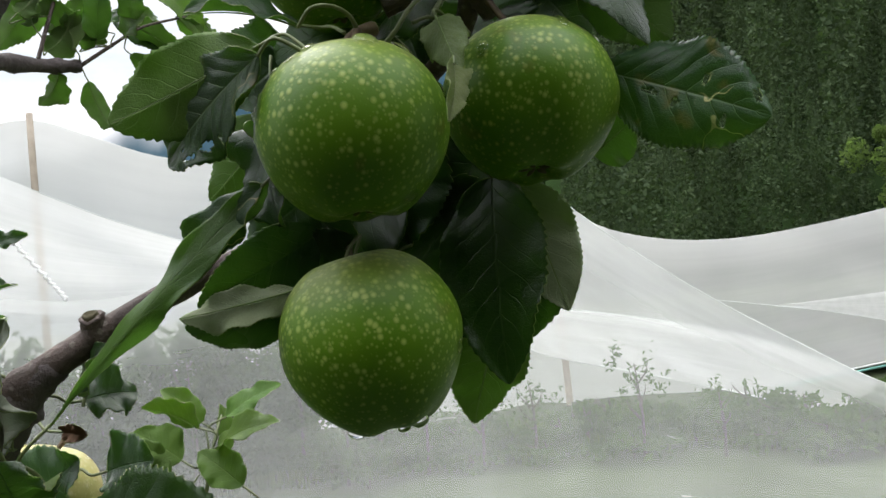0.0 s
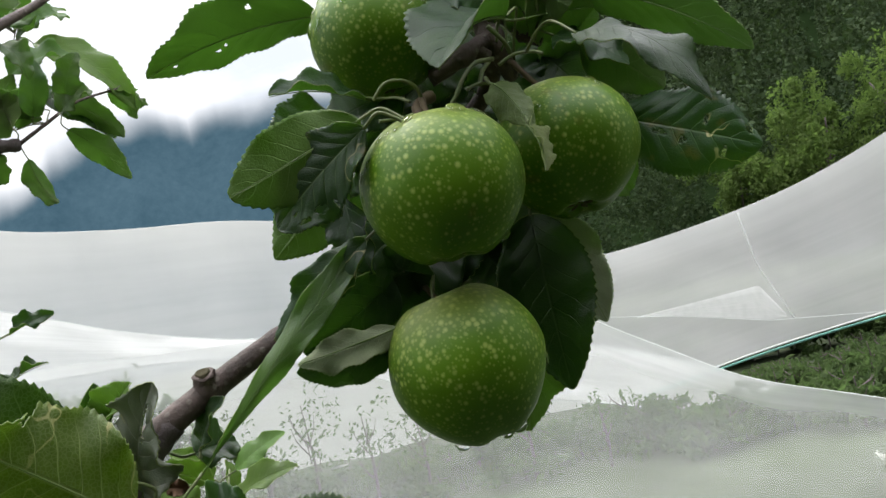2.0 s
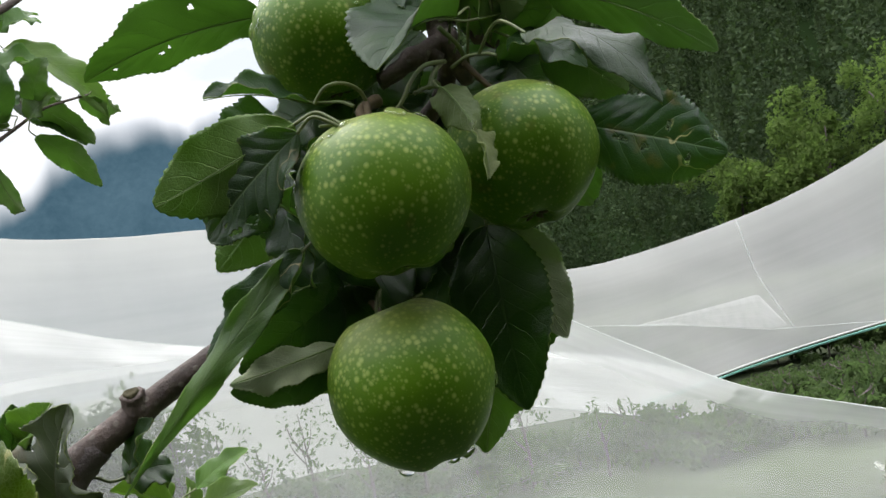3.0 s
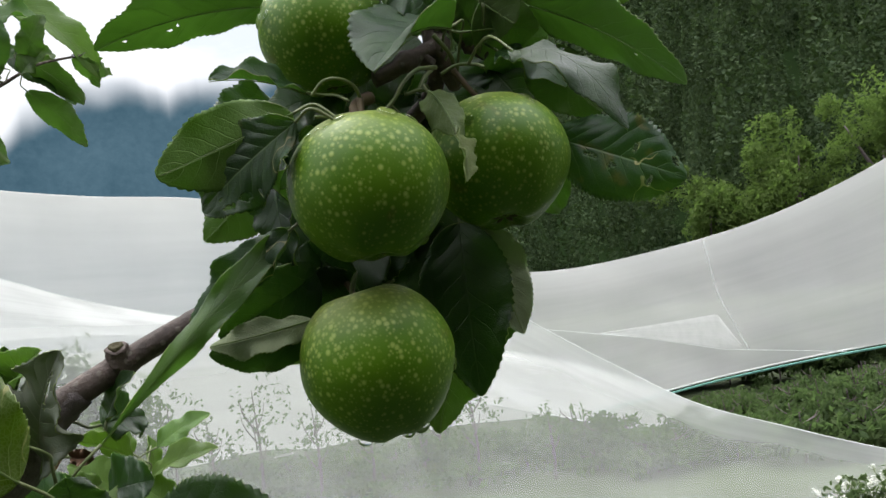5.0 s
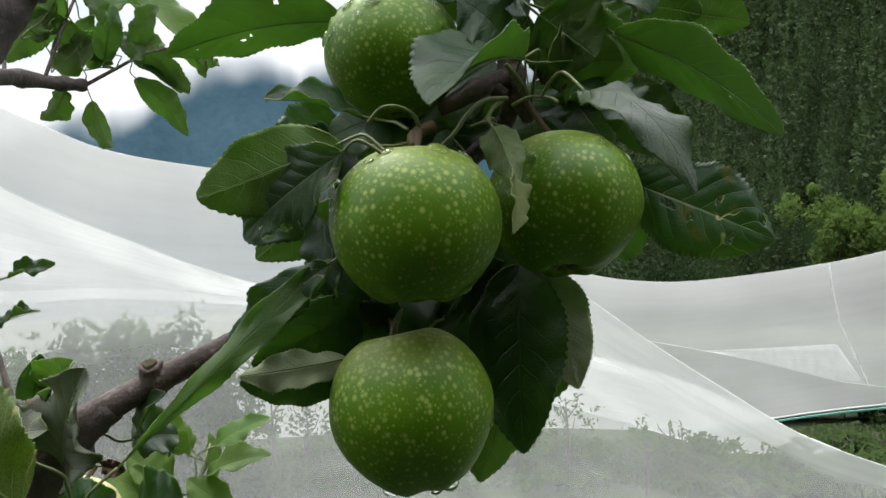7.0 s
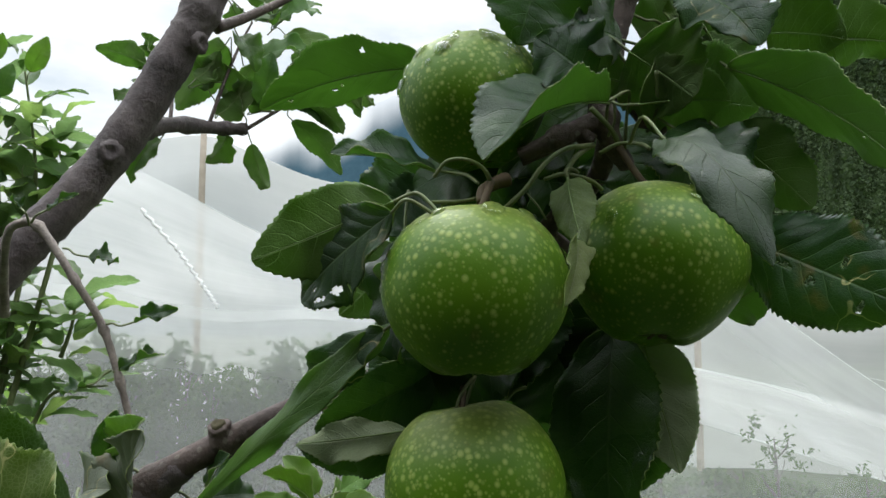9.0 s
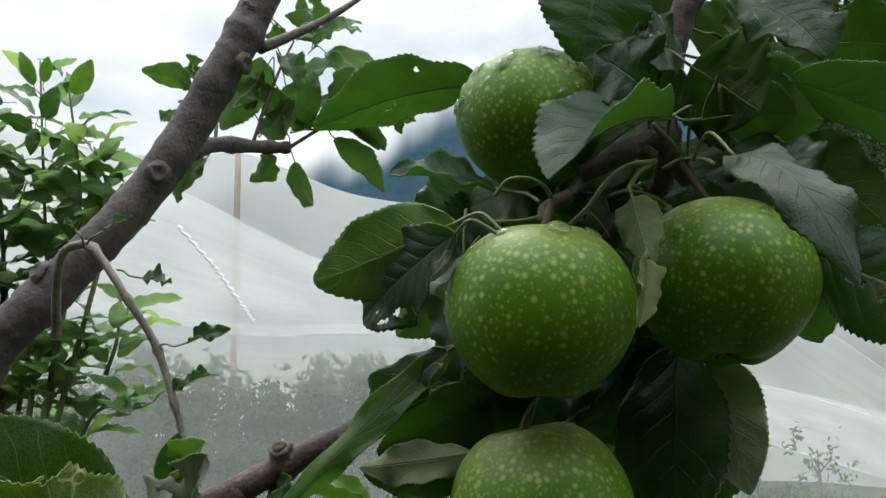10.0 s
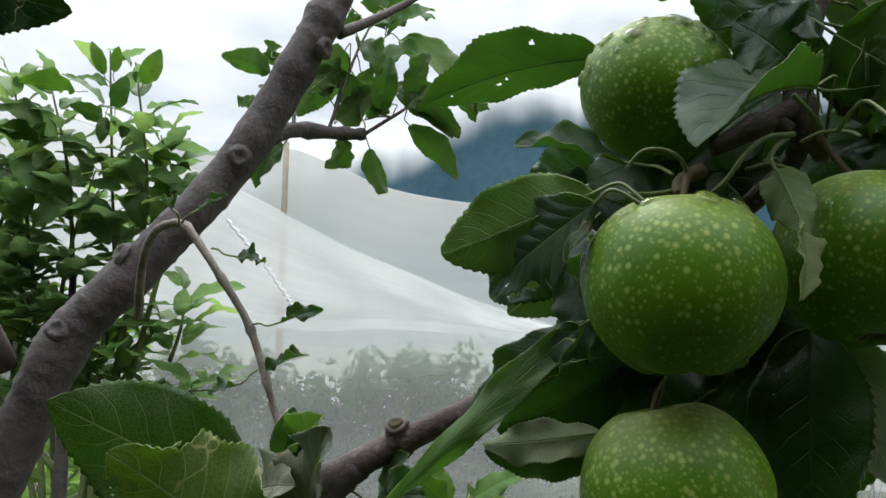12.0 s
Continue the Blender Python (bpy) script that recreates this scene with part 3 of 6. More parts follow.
rng = np.random.RandomState(4)
near_kinds = [conifer_pieces(rng, 1500, 0.082) for _ in range(6)]
mid_kinds = [conifer_pieces(rng, 760, 0.125) for _ in range(6)]
far_kinds = [conifer_pieces(rng, 300, 0.22) for _ in range(6)]
V, Fc, count = [], [], 0
for d in np.arange(79, 320, 6.5):
    az = 9.0 + rng.uniform(0, 2)
    while az < 50:
        x, y, z = hill_point(az, d + rng.uniform(-3.5, 3.5))
        h = rng.uniform(10, 22)
        w = h * rng.uniform(0.11, 0.19)
        vv, ff = (near_kinds if d < 115 else mid_kinds if d < 185 else far_kinds)[rng.randint(6)]
        a = rng.uniform(0, 6.28)
        q = vv * (w, w, h)
        V.append(np.stack([q[:, 0] * math.cos(a) - q[:, 1] * math.sin(a) + x, q[:, 0] * math.sin(a) + q[:, 1] * math.cos(a) + y, q[:, 2] + z - 1], 1))
        Fc.append(ff + count)
        count += len(vv)
        az += math.degrees(rng.uniform(2.4, 4.6) / d)
V, Fc = np.concatenate(V), np.concatenate(Fc)
tagged(part("conifer_forest", (V.tolist(), Fc.tolist()), CONIFER, smooth=False), "dense dark conifer forest on the steep hillside", "forest", kind="stuff")


def unit_rows(a):
    return a / np.linalg.norm(a, axis=1, keepdims=True)


def leaf_cloud(rng, centre, radius, count, size, squash=1.0, trim=0.0):
    """Small bent leaves filling an uneven crown of several lobes."""
    mids, rads = rng.normal(0, 0.46, (26, 3)), rng.uniform(0.14, 0.46, 26)
    pick = rng.randint(0, 26, count)
    p = (mids[pick] + unit_rows(rng.normal(0, 1, (count, 3))) * (rads[pick] * rng.uniform(0.15, 1.15, count) ** 0.5)[:, None]) * radius
    if trim:
        far = np.linalg.norm(p, axis=1) / (trim * radius)
        p /= np.maximum(far * rng.uniform(0.85, 1.3, count), 1.0)[:, None]
    p[:, 2] *= squash
    p += np.array(centre)
    a = unit_rows(rng.normal(0, 1, (count, 3)))
    b = unit_rows(np.cross(a, rng.normal(0, 1, (count, 3))))
    n = np.cross(a, b)
    s = size * rng.uniform(0.6, 1.3, count)[:, None]
    verts = np.stack([p - a * s, p + b * s * 0.45 + n * s * 0.15, p + a * s, p - b * s * 0.45 + n * s * 0.15], 1).reshape(-1, 3)
    o = np.arange(count)[:, None] * 4
    faces = np.concatenate([o + (0, 1, 2), o + (0, 2, 3)], 0)
    return verts.tolist(), faces.tolist()


def broadleaf_tree(az, d, height, radius, seed, mat=None, label="leafy light green tree at the foot of the forest", leafsize=0.24, count=6500):
    rng = np.random.RandomState(seed)
    x, y, z = hill_point(az, d) if d > 75 else (*polar(az, 0, d)[:2], ground_height(*polar(az, 0, d)[:2]))
    tree = thing("tree", label, "tree", "broadleaf trees", (x, y, z))
    part("trunk", joined(tube([(0, 0, -0.5), (0.2, 0, height * 0.3), (0, 0.1, height * 0.6)], (radius * 0.1, radius * 0.07, radius * 0.03), 4, 8, 0.05),
                         *[tube([(0, 0, height * 0.35), (radius * 0.3 * math.cos(a), radius * 0.3 * math.sin(a), height * 0.55), (radius * 0.55 * math.cos(a), radius * 0.55 * math.sin(a), height * 0.75)],
                                (radius * 0.04, radius * 0.03, radius * 0.012), 3, 6) for a in (0.4, 2.3, 4.4)]), BARK_OLD, tree)
    part("crown", leaf_cloud(rng, (0, 0, height * 0.66), radius, count, leafsize, height * 0.36 / radius), mat or BROADLEAF, tree, smooth=False)


for az, d, h, r, sd in ((34.6, 76, 12.8, 3.9, 1), (29.2, 76, 10.0, 3.1, 2), (39.8, 77, 14.0, 4.8, 3), (45.5, 77, 13, 5.0, 4), (32.2, 76, 7.5, 2.6, 7), (52, 78, 14, 5, 9)):
    broadleaf_tree(az, d, h, r, sd)


# ---- nets over the neighbouring rows ----
def edge(points):
    az, el = [p[0] for p in points], [p[1] for p in points]
    return lambda a: float(np.interp(a, az, el))


def smooth_edge(points):
    """Smooth curve through a few bearings and height angles."""
    p = spline([(a, e, 0) for a, e in points], 10)
    return lambda a: float(np.interp(a, p[:, 0], p[:, 1]))


BACK_TOP = smooth_edge(((-60, 15), (-42, 13.5), (-30, 12.4), (-25, 13.0), (-21.6, 12.0), (-17.3, 10.5), (-11, 9.6), (-4.4, 9.0), (2, 7.6), (7.2, 6.0), (10.4, 3.6), (13, 2.5), (16.5, 1.75), (21, 1.6), (28.4, 2.4), (33.6, 3.5), (39.1, 5.4), (46, 8.6), (56, 12)))
BACK_HEM = smooth_edge(((-60, -9), (-30, -9), (-11.5, -9.0), (-5.9, -8.6), (2.4, -8.4), (10.9, -8.7), (16.2, -8.3), (23, -7.4), (29, -6.4), (37.8, -5.3), (56, -3.5)))
MID_TOP = smooth_edge(((-60, 17), (-42, 14.5), (-34, 12.6), (-27.5, 10.0), (-21, 6.9), (-16.2, 5.0), (-12, 3.3), (-6.4, 1.6), (-2, 0.7), (3, -0.5), (7, -1.6), (13.3, -3.0), (18.4, -4.4), (23.2, -6.3), (26.6, -8.0), (33, -10.3), (44, -13)))
MID_LOW = smooth_edge(((-60, 3.5), (-45, 3.2), (-32, 2.5), (-27.5, 1.7), (-23.1, 1.1), (-17, 1.3), (-7.4, 0.5), (0, -1.6), (6.1, -4.6), (12.9, -6.6), (19.6, -8.5), (26.3, -10.8), (34, -13.4), (44, -16)))
FRONT_TOP = smooth_edge(((-60, 4.4), (-45, 4.0), (-32, 3.3), (-27.5, 2.5), (-23, 1.9), (-17, 2.0), (-7.4, 1.2), (0, 1.0), (4, 2.8), (6.5, 5.2), (8.0, 5.7), (9.6, 4.3), (12.1, 2.1), (17, -1.8), (21.7, -5.0), (26.6, -8.0), (32, -9.9), (37, -11.4), (46, -13.5)))


def net(top, low, near, far, mat, label, wave, n=150, rows=26, start=-58, end=46):
    """A draped net: hangs from a cable along its top, bellies out and gathers towards the hem."""
    us, vs = np.linspace(0, 1, n), np.linspace(0, 1, rows)

    def point(u, v):
        az = start + (end - start) * u
        d = near(az) if callable(near) else near
        d = d + (far - d) * (1 - v) ** 1.5 if far else d
        e1, e0 = top(az), low(az)
        fold = wave * (0.25 + 0.75 * (1 - v)) * (noise.noise((az * 0.09, v * 1.1, 7)) + 0.5 * noise.noise((az * 0.3 + v * 1.5, v * 2.0, 9)))
        return polar(az, e0 + (e1 - e0) * v, d + fold)
    v, f, _ = sheet(us, vs, point)
    holder = thing("orchard_net", label, "net", "orchard nets")
    with_uv(part("net_fabric", (v, f), mat, holder), [(u * 6, w) for u in us for w in vs])
    return holder


def cord(name, holder, fn, radius, mat, start, end, n=60):
    part(name, tube([fn(a) for a in np.linspace(start, end, n)], (radius, radius), 1, 6), mat, holder)


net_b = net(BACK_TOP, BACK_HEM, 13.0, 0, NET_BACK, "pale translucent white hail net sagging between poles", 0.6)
cord("top_cable", net_b, lambda a: polar(a, BACK_TOP(a), 12.97), 0.004, NET_FRONT, -56, 46, n=110)
cord("teal_border", net_b, lambda a: polar(a, BACK_HEM(a) - 0.2, 12.95), 0.017, TEAL, -40, 46)
cord("hem_cord", net_b, lambda a: polar(a, BACK_HEM(a), 12.9), 0.015, CORD, -56, 46)
cord("guy_line", net_b, lambda a: polar(a, np.interp(a, (16, 24, 29, 36), (-1.9, -3.5, -4.8, -5.6)), 12.6), 0.005, CORD, 15.5, 36)
cord("seam", net_b, lambda a: polar(np.interp(a, (0, 0.5, 1), (28.6, 29.0, 30.4)), np.interp(a, (0, 0.5, 1), (2.3, -1.2, -4.9)), 12.92), 0.02, NET_LOW, 0, 1, n=12)
net(edge(((21.0, -2.9), (25.6, -2.7), (28.8, -2.5), (30.0, -4.6))), edge(((21.0, -2.95), (24, -3.5), (29, -4.7), (30.0, -4.75))), 12.7, 0, NET_FRONT, "overlapping pale corner of netting tied along a line", 0.1, 40, 8, 21.0, 30.0)
net_m = net(MID_TOP, MID_LOW, 10.0, 0, NET_FRONT, "bright white netting draped over the orchard row", 0.5)
cord("edge_cord", net_m, lambda a: polar(a, MID_TOP(a), 9.97), 0.006, CORD, -56, 44, n=110)
cord("hem_cord", net_m, lambda a: polar(a, MID_LOW(a), 9.95), 0.009, CORD, -56, 44)
for s0, s1 in (((-28.6, 8.2), (-26.2, 5.6)), ((-26.2, 5.6), (-24.6, 3.4)), ((-24.6, 3.4), (-23.6, 2.0))):
    cord("seam", net_m, lambda a: polar(s0[0] + (s1[0] - s0[0]) * a + 0.12 * math.sin(a * 31), s0[1] + (s1[1] - s0[1]) * a, 9.7), 0.020, SEAM, 0, 1, n=16)
net_f = net(FRONT_TOP, lambda a: -17.5, lambda a: 8.0 - 0.03 * max(a, 0), 5.4, NET_LOW, "thin white netting hanging down to the grass", 0.4)
cord("edge_cord", net_f, lambda a: polar(a, FRONT_TOP(a), 8.0 - 0.03 * max(a, 0)), 0.004, CORD, 6, 46)


cord("crease", net_m, lambda a: polar(a, np.interp(a, (2, 6.9, 11.6, 18.4, 23.1), (-0.6, -1.7, -2.7, -4.8, -6.7)), 9.3), 0.006, NET_FRONT, 3, 23)


def net_pole(az, el_top, d):
    x, y, z = polar(az, el_top, d)
    g = ground_height(x, y)
    tagged(part("net_pole", tube([(x, y, g - 0.2), (x, y, (g + z) / 2), (x, y, z)], (0.05, 0.048, 0.045), 4, 10, 0.02), POLE_WOOD), "weathered wooden pole holding up the nets", "pole", "net poles")


net_pole(-24.9, 13.4, 12.7)
net_pole(7.6, 5.8, 12.4)


# ---- orchard rows seen through the nets ----
def orchard_tree(x, y, height, radius, seed, count=1500, size=0.055, wood=1.0, low=0.62, label="leafy apple tree standing in the orchard row", kind="orchard_tree", group="orchard rows", mat=None):
    rng = np.random.RandomState(seed)
    z = ground_height(x, y)
    tree = thing(kind, label, kind.split("_")[-1], group, (x, y, z))
    limbs = [tube([(0, 0, -0.1), (0.03, 0.02, height * 0.4), (0, 0, height * 0.9)], (0.05 * wood, 0.04 * wood, 0.012 * wood), 4, 8, 0.05)]
    for k in range(6):
        a, h0 = rng.uniform(0, 6.28), height * rng.uniform(0.3, 0.7)
        limbs.append(tube([(0, 0, h0), (0.3 * radius * math.cos(a), 0.3 * radius * math.sin(a), h0 + 0.12 * height), ((0.4 + 0.5 * (wood == 1)) * radius * math.cos(a), (0.4 + 0.5 * (wood == 1)) * radius * math.sin(a), h0 + 0.22 * height)], (0.022 * wood, 0.016 * wood, 0.006 * wood), 3, 6))
    part("trunk", joined(*limbs), BARK_OLD, tree)
    part("crown", leaf_cloud(rng, (0, 0, height * low), radius, count, size, height * 0.42 / radius, 1.15), mat or ORCHARD, tree, smooth=False)


rng = np.random.RandomState(8)
for k, az in enumerate(np.arange(-46, 47, 1.7)):
    d = 9.1 + rng.uniform(-0.1, 0.1)
    h = 1.75 + d * math.tan(radians(min(MID_LOW(az), FRONT_TOP(az)) + (0.0 if az < -5 else -0.4))) - rng.uniform(0.0, 0.25)
    h = max(h, 0.4) * 0.96
    if az > -9:
        h = 0.30 + rng.uniform(0.0, 0.35)
    orchard_tree(d * math.sin(radians(az)), d * math.cos(radians(az)), h, min(0.50, 0.3 + h * 0.2) * rng.uniform(0.8, 1.0), 100 + k, 1500 if az <= -9 else 420, 0.046, 0.4, rng.uniform(0.48, 0.56))
for k, az in enumerate(np.arange(16, 56, 2.6)):
    d = 16.5 + rng.uniform(-1.0, 2.5)
    orchard_tree(d * math.sin(radians(az)), d * math.cos(radians(az)), rng.uniform(1.0, 1.5), rng.uniform(0.8, 1.1), 200 + k, 1900, 0.09, 0.4, 0.5)
for k, az in enumerate(np.arange(23, 50, 1.5)):
    d = 14.6 + rng.uniform(-0.4, 0.8)
    orchard_tree(d * math.sin(radians(az)), d * math.cos(radians(az)), rng.uniform(0.7, 1.3), rng.uniform(0.5, 0.8), 260 + k, 2400, 0.06, 0.3, 0.45)
for k, (az, d, h) in enumerate(((-47, 2.6, 1.75), (-41, 3.4, 1.5), (-52, 1.9, 1.5), (-39, 2.2, 1.15), (-45, 1.75, 1.2), (-34, 2.6, 0.95))):
    orchard_tree(d * math.sin(radians(az)), d * math.cos(radians(az)), h, 0.55, 340 + k, 1500, 0.045, 0.5, mat=HEDGE)
for k, (az, d, h) in enumerate(((-17, 8.7, 1.5), (-7.5, 8.6, 1.3), (-5.2, 8.9, 1.05), (-2.2, 8.7, 1.35), (1.5, 8.6, 1.1), (5.0, 8.8, 0.9), (12, 8.5, 1.0), (17, 8.4, 0.7))):
    orchard_tree(d * math.sin(radians(az)), d * math.cos(radians(az)), h, 0.34, 360 + k, 210, 0.031, 0.35, 0.66, "thin sapling with sparse leaves behind the net", "sapling", "saplings behind the net")
for k in range(30):
    az, d = rng.uniform(-44, -8), rng.uniform(9.3, 10.5)
    orchard_tree(d * math.sin(radians(az)), d * math.cos(radians(az)), rng.uniform(0.5, 1.0), rng.uniform(0.4, 0.6), 600 + k, 1100, 0.06, 0.3, 0.5, "low leafy shrub growing between the nets", "shrub", "shrubs under the nets")
# low shrubs between the nets and under their hems
for k in range(90):
    az, d = rng.uniform(19, 47), rng.uniform(10.4, 12.7)
    h = max(0.16, 1.8 + d * math.tan(radians(BACK_HEM(az) - 0.4))) * rng.uniform(0.45, 0.95)
    orchard_tree(d * math.sin(radians(az)), d * math.cos(radians(az)), h, rng.uniform(0.2, 0.34), 400 + k, 380, 0.034, 0.3, 0.45, "low leafy shrub growing between the nets", "shrub", "shrubs under the nets")
for k in range(44):
    az, d = rng.uniform(-12, 42), rng.uniform(8.3, 9.6)
    orchard_tree(d * math.sin(radians(az)), d * math.cos(radians(az)), rng.uniform(0.2, 0.55), rng.uniform(0.22, 0.5), 460 + k, 260, 0.06, 0.3, 0.5, "low leafy shrub growing between the nets", "shrub", "shrubs under the nets")
# white-flowered weed at the foot of the net
for k, (az, d, h) in enumerate(((34.6, 6.4, 0.15), (36.4, 6.5, 0.22), (38.2, 6.4, 0.26))):
    x, y = d * math.sin(radians(az)), d * math.cos(radians(az))
    weed = thing("flowering_weed", "leafy weed with small white flower heads", "weed", "flowering weeds", (x, y, ground_height(x, y)))
    wr = np.random.RandomState(520 + k)
    part("crown", leaf_cloud(wr, (0, 0, h * 0.5), 0.22, 320, 0.030, 0.8), ORCHARD, weed, smooth=False)
    for b in range(16):
        tip = Vector((wr.uniform(-0.2, 0.2), wr.uniform(-0.2, 0.2), h * wr.uniform(0.75, 1.15)))
        part("stem", tube([(tip[0] * 0.3, tip[1] * 0.3, -0.02), tip * 0.7, tip], (0.003, 0.002, 0.0012), 3, 5), STALK, weed)
        part("flower", leaf_cloud(wr, tip, 0.020, 60, 0.008), PETAL, weed, smooth=False)
# unseen trees added behind the camera to cut the light from that side
for k, x in enumerate((-3.4, -2.2, -1.1, 0.1, 1.2, 2.3, 3.5)):
    orchard_tree(x, -1.8 + 0.2 * (k % 2), 3.5, 1.2, 300 + k, 5600, 0.09)


def tufts(rng, count, size):
    verts, faces = [], []
    for _ in range(count):
        az, d = radians(rng.uniform(-50, 50)), rng.uniform(8.7, 11.2)
        x, y = d * math.sin(az), d * math.cos(az)
        z = ground_height(x, y) - 0.02
        for b in range(4):
            a, h, lean = rng.uniform(0, 6.28), size * rng.uniform(0.5, 1.3), rng.uniform(0.05, 0.3)
            w = 0.012
            o = len(verts)
            verts += [(x - w * math.sin(a), y + w * math.cos(a), z), (x + w * math.sin(a), y - w * math.cos(a), z), (x + lean * h * math.cos(a), y + lean * h * math.sin(a), z + h)]
            faces.append((o, o + 1, o + 2))
    return verts, faces


tagged(part("grass", tufts(np.random.RandomState(3), 4500, 0.20), GRASSBLADE, smooth=False), "tall green grass between the orchard rows", "grass", kind="stuff")


# ---- apples ----
def apple_mesh(r, taper, seed, tall, n=72, m=48):
    rng = np.random.RandomState(seed)
    p1, p2, lop = rng.uniform(0, 6.28), rng.uniform(0, 6.28), rng.uniform(0.01, 0.03)
    verts, faces = [], []
    for i in range(m + 1):
        ph = math.pi * (0.002 + 0.996 * i / m)
        for k in range(n):
            th = 2 * math.pi * k / n
            low = max(0.0, -math.cos(ph))
            rho = math.sin(ph) ** 0.92 * (1 - taper * low ** 1.3 + 0.03 * max(0, math.cos(ph)))
            rho *= 1 + 0.050 * low ** 2 * math.cos(5 * th + p1) + lop * math.cos(th + p2) + 0.012 * math.cos(2 * th + p1)
            rho *= 1 + 0.022 * noise.noise((1.4 * math.sin(ph) * math.cos(th) + seed, 1.4 * math.sin(ph) * math.sin(th), 1.4 * math.cos(ph)))
            z = tall * math.cos(ph)
            z += (-0.34 * math.exp(-(rho / 0.23) ** 2) if ph < 1.57 else 0.20 * math.exp(-(rho / 0.24) ** 2) * (1 + 0.40 * math.cos(5 * th + p1)) - 0.035 * low ** 6 * math.cos(5 * th + p1))
            verts.append((r * rho * math.cos(th), r * rho * math.sin(th), r * z))
    for i in range(m):
        for k in range(n):
            faces.append((i * n + k, (i + 1) * n + k, (i + 1) * n + (k + 1) % n, i * n + (k + 1) % n))
    faces.append(tuple(range(n)))
    faces.append(tuple(m * n + k for k in range(n))[::-1])
    return verts, faces


def drop_mesh(r, flat):
    verts, faces = [], []
    n, m = 12, 7
    for i in range(m + 1):
        ph = math.pi * i / m
        for k in range(n):
            th = 6.2832 * k / n
            verts.append((r * max(math.sin(ph), 0.02) * math.cos(th), r * max(math.sin(ph), 0.02) * math.sin(th), r * flat * math.cos(ph)))
    for i in range(m):
        for k in range(n):
            faces.append((i * n + k, (i + 1) * n + k, (i + 1) * n + (k + 1) % n, i * n + (k + 1) % n))
    return verts, faces


def apple(centre, axis, r, taper, seed, label, stem_to=None, drops=0, drop_up=0.3, mat=None, big=(), tall=0.95):
    rng = np.random.RandomState(seed)
    turn = Vector(axis).normalized().to_track_quat("Z", "Y").to_matrix().to_4x4()
    ob = thing("apple", label, "apple", "apples on the branch", centre)
    body = part("skin", apple_mesh(r, taper, seed, tall), mat or APPLE, ob)
    body.matrix_local = turn
    up = turn @ Vector((0, 0, 1))
    low = turn @ Vector((0, 0, -0.76 * r))
    cal = []
    for k in range(5):
        a = 6.283 * k / 5 + 0.3
        side = turn @ Vector((math.cos(a), math.sin(a), 0))
        cal.append(tube([low + up * 0.12 * r, low + side * 0.10 * r - up * 0.02 * r, low + side * (0.17 + 0.06 * rng.uniform()) * r - up * (0.02 + 0.05 * rng.uniform()) * r], (0.0016, 0.0018, 0.0005), 4, 6))
    part("calyx", joined(*cal), CALYX, ob)
    s0 = up * 0.55 * r
    end = (Vector(stem_to) - Vector(centre)) if stem_to is not None else up * 1.25 * r + Vector((0.003, 0.004, 0))
    part("fruit_stalk", tube([s0, s0 + (up * 0.28 * r), (s0 + end) / 2 + up * 0.1 * r, end], (0.0012, 0.0013, 0.0018), 6, 8, 0.05), STEM, ob)
    surf = [Vector(v) for v in apple_mesh(r, taper, seed, tall)[0]]
    made = 0
    dm = None
    spots = [(turn @ Vector(surf[rng.randint(72 * 6, 72 * 30)]), rng.uniform(0.6, 1.9)) for _ in range(drops * 6)] + [(Vector(p).normalized() * min((turn @ q for q in surf), key=lambda q: (q.normalized() - Vector(p).normalized()).length).length, s) for p, s in big]
    for p, s in spots:
        fixed = any((p.normalized() - Vector(q).normalized()).length < 1e-5 for q, _ in big)
        if not fixed and (made >= drops or p.normalized().z < drop_up):
            continue
        made += 1
        d = part("water_drop", drop_mesh(0.0021, 0.38), WATER, ob) if dm is None else new("water_drop", dm)
        d.parent, dm = ob, d.data
        d.matrix_local = Matrix.Translation(p) @ p.normalized().to_track_quat("Z", "Y").to_matrix().to_4x4() @ Matrix.Diagonal((s, s * 1.15, s * (2.2 if p.z < -0.5 * r else 1.0), 1))
    return ob



apple((-0.0265, 0.3165, 1.5629), (0.0, 0.02, 1), 0.0362, 0.12, 11, "large green apple with pale dots and raindrops", (-0.0234, 0.3420, 1.6101), 9, 0.25, big=(((0.0075, -0.0165, 0.0262), 2.2), ((-0.0362, -0.006, 0.010), 1.2), ((-0.0340, -0.012, 0.015), 0.9), ((-0.0366, -0.004, 0.001), 0.8), ((0.020, -0.012, -0.028), 1.2)))
apple((-0.0297, 0.3390, 1.4837), (-0.18, 0.02, 0.97), 0.0358, 0.17, 23, "green apple hanging lowest, a raindrop at its bottom", (-0.0400, 0.3800, 1.5330), 0, 0.1, big=(((-0.0100, 0.001, -0.0350), 1.5), ((0.0165, -0.008, -0.0318), 1.6), ((0.0100, -0.009, -0.0335), 1.3), ((0.034, -0.010, -0.004), 1.3)), tall=1.04)
apple((0.0441, 0.3534, 1.5754), (0.05, 0.20, 0.97), 0.0364, 0.15, 37, "green apple with a glossy sky-lit shoulder", (0.0308, 0.3678, 1.6287), 5, 0.45)
apple((-0.0340, 0.3685, 1.6515), (-0.12, -0.05, 1), 0.0335, 0.12, 41, "rain-beaded green apple above the others", (-0.0008, 0.3820, 1.6903), 48, 0.05)
apple((-0.2048, 0.4258, 1.4212), (0.3, 0.1, 1), 0.027, 0.12, 53, "pale yellowish apple low behind the branch", None, 3, 0.4, mat=APPLE_PALE)


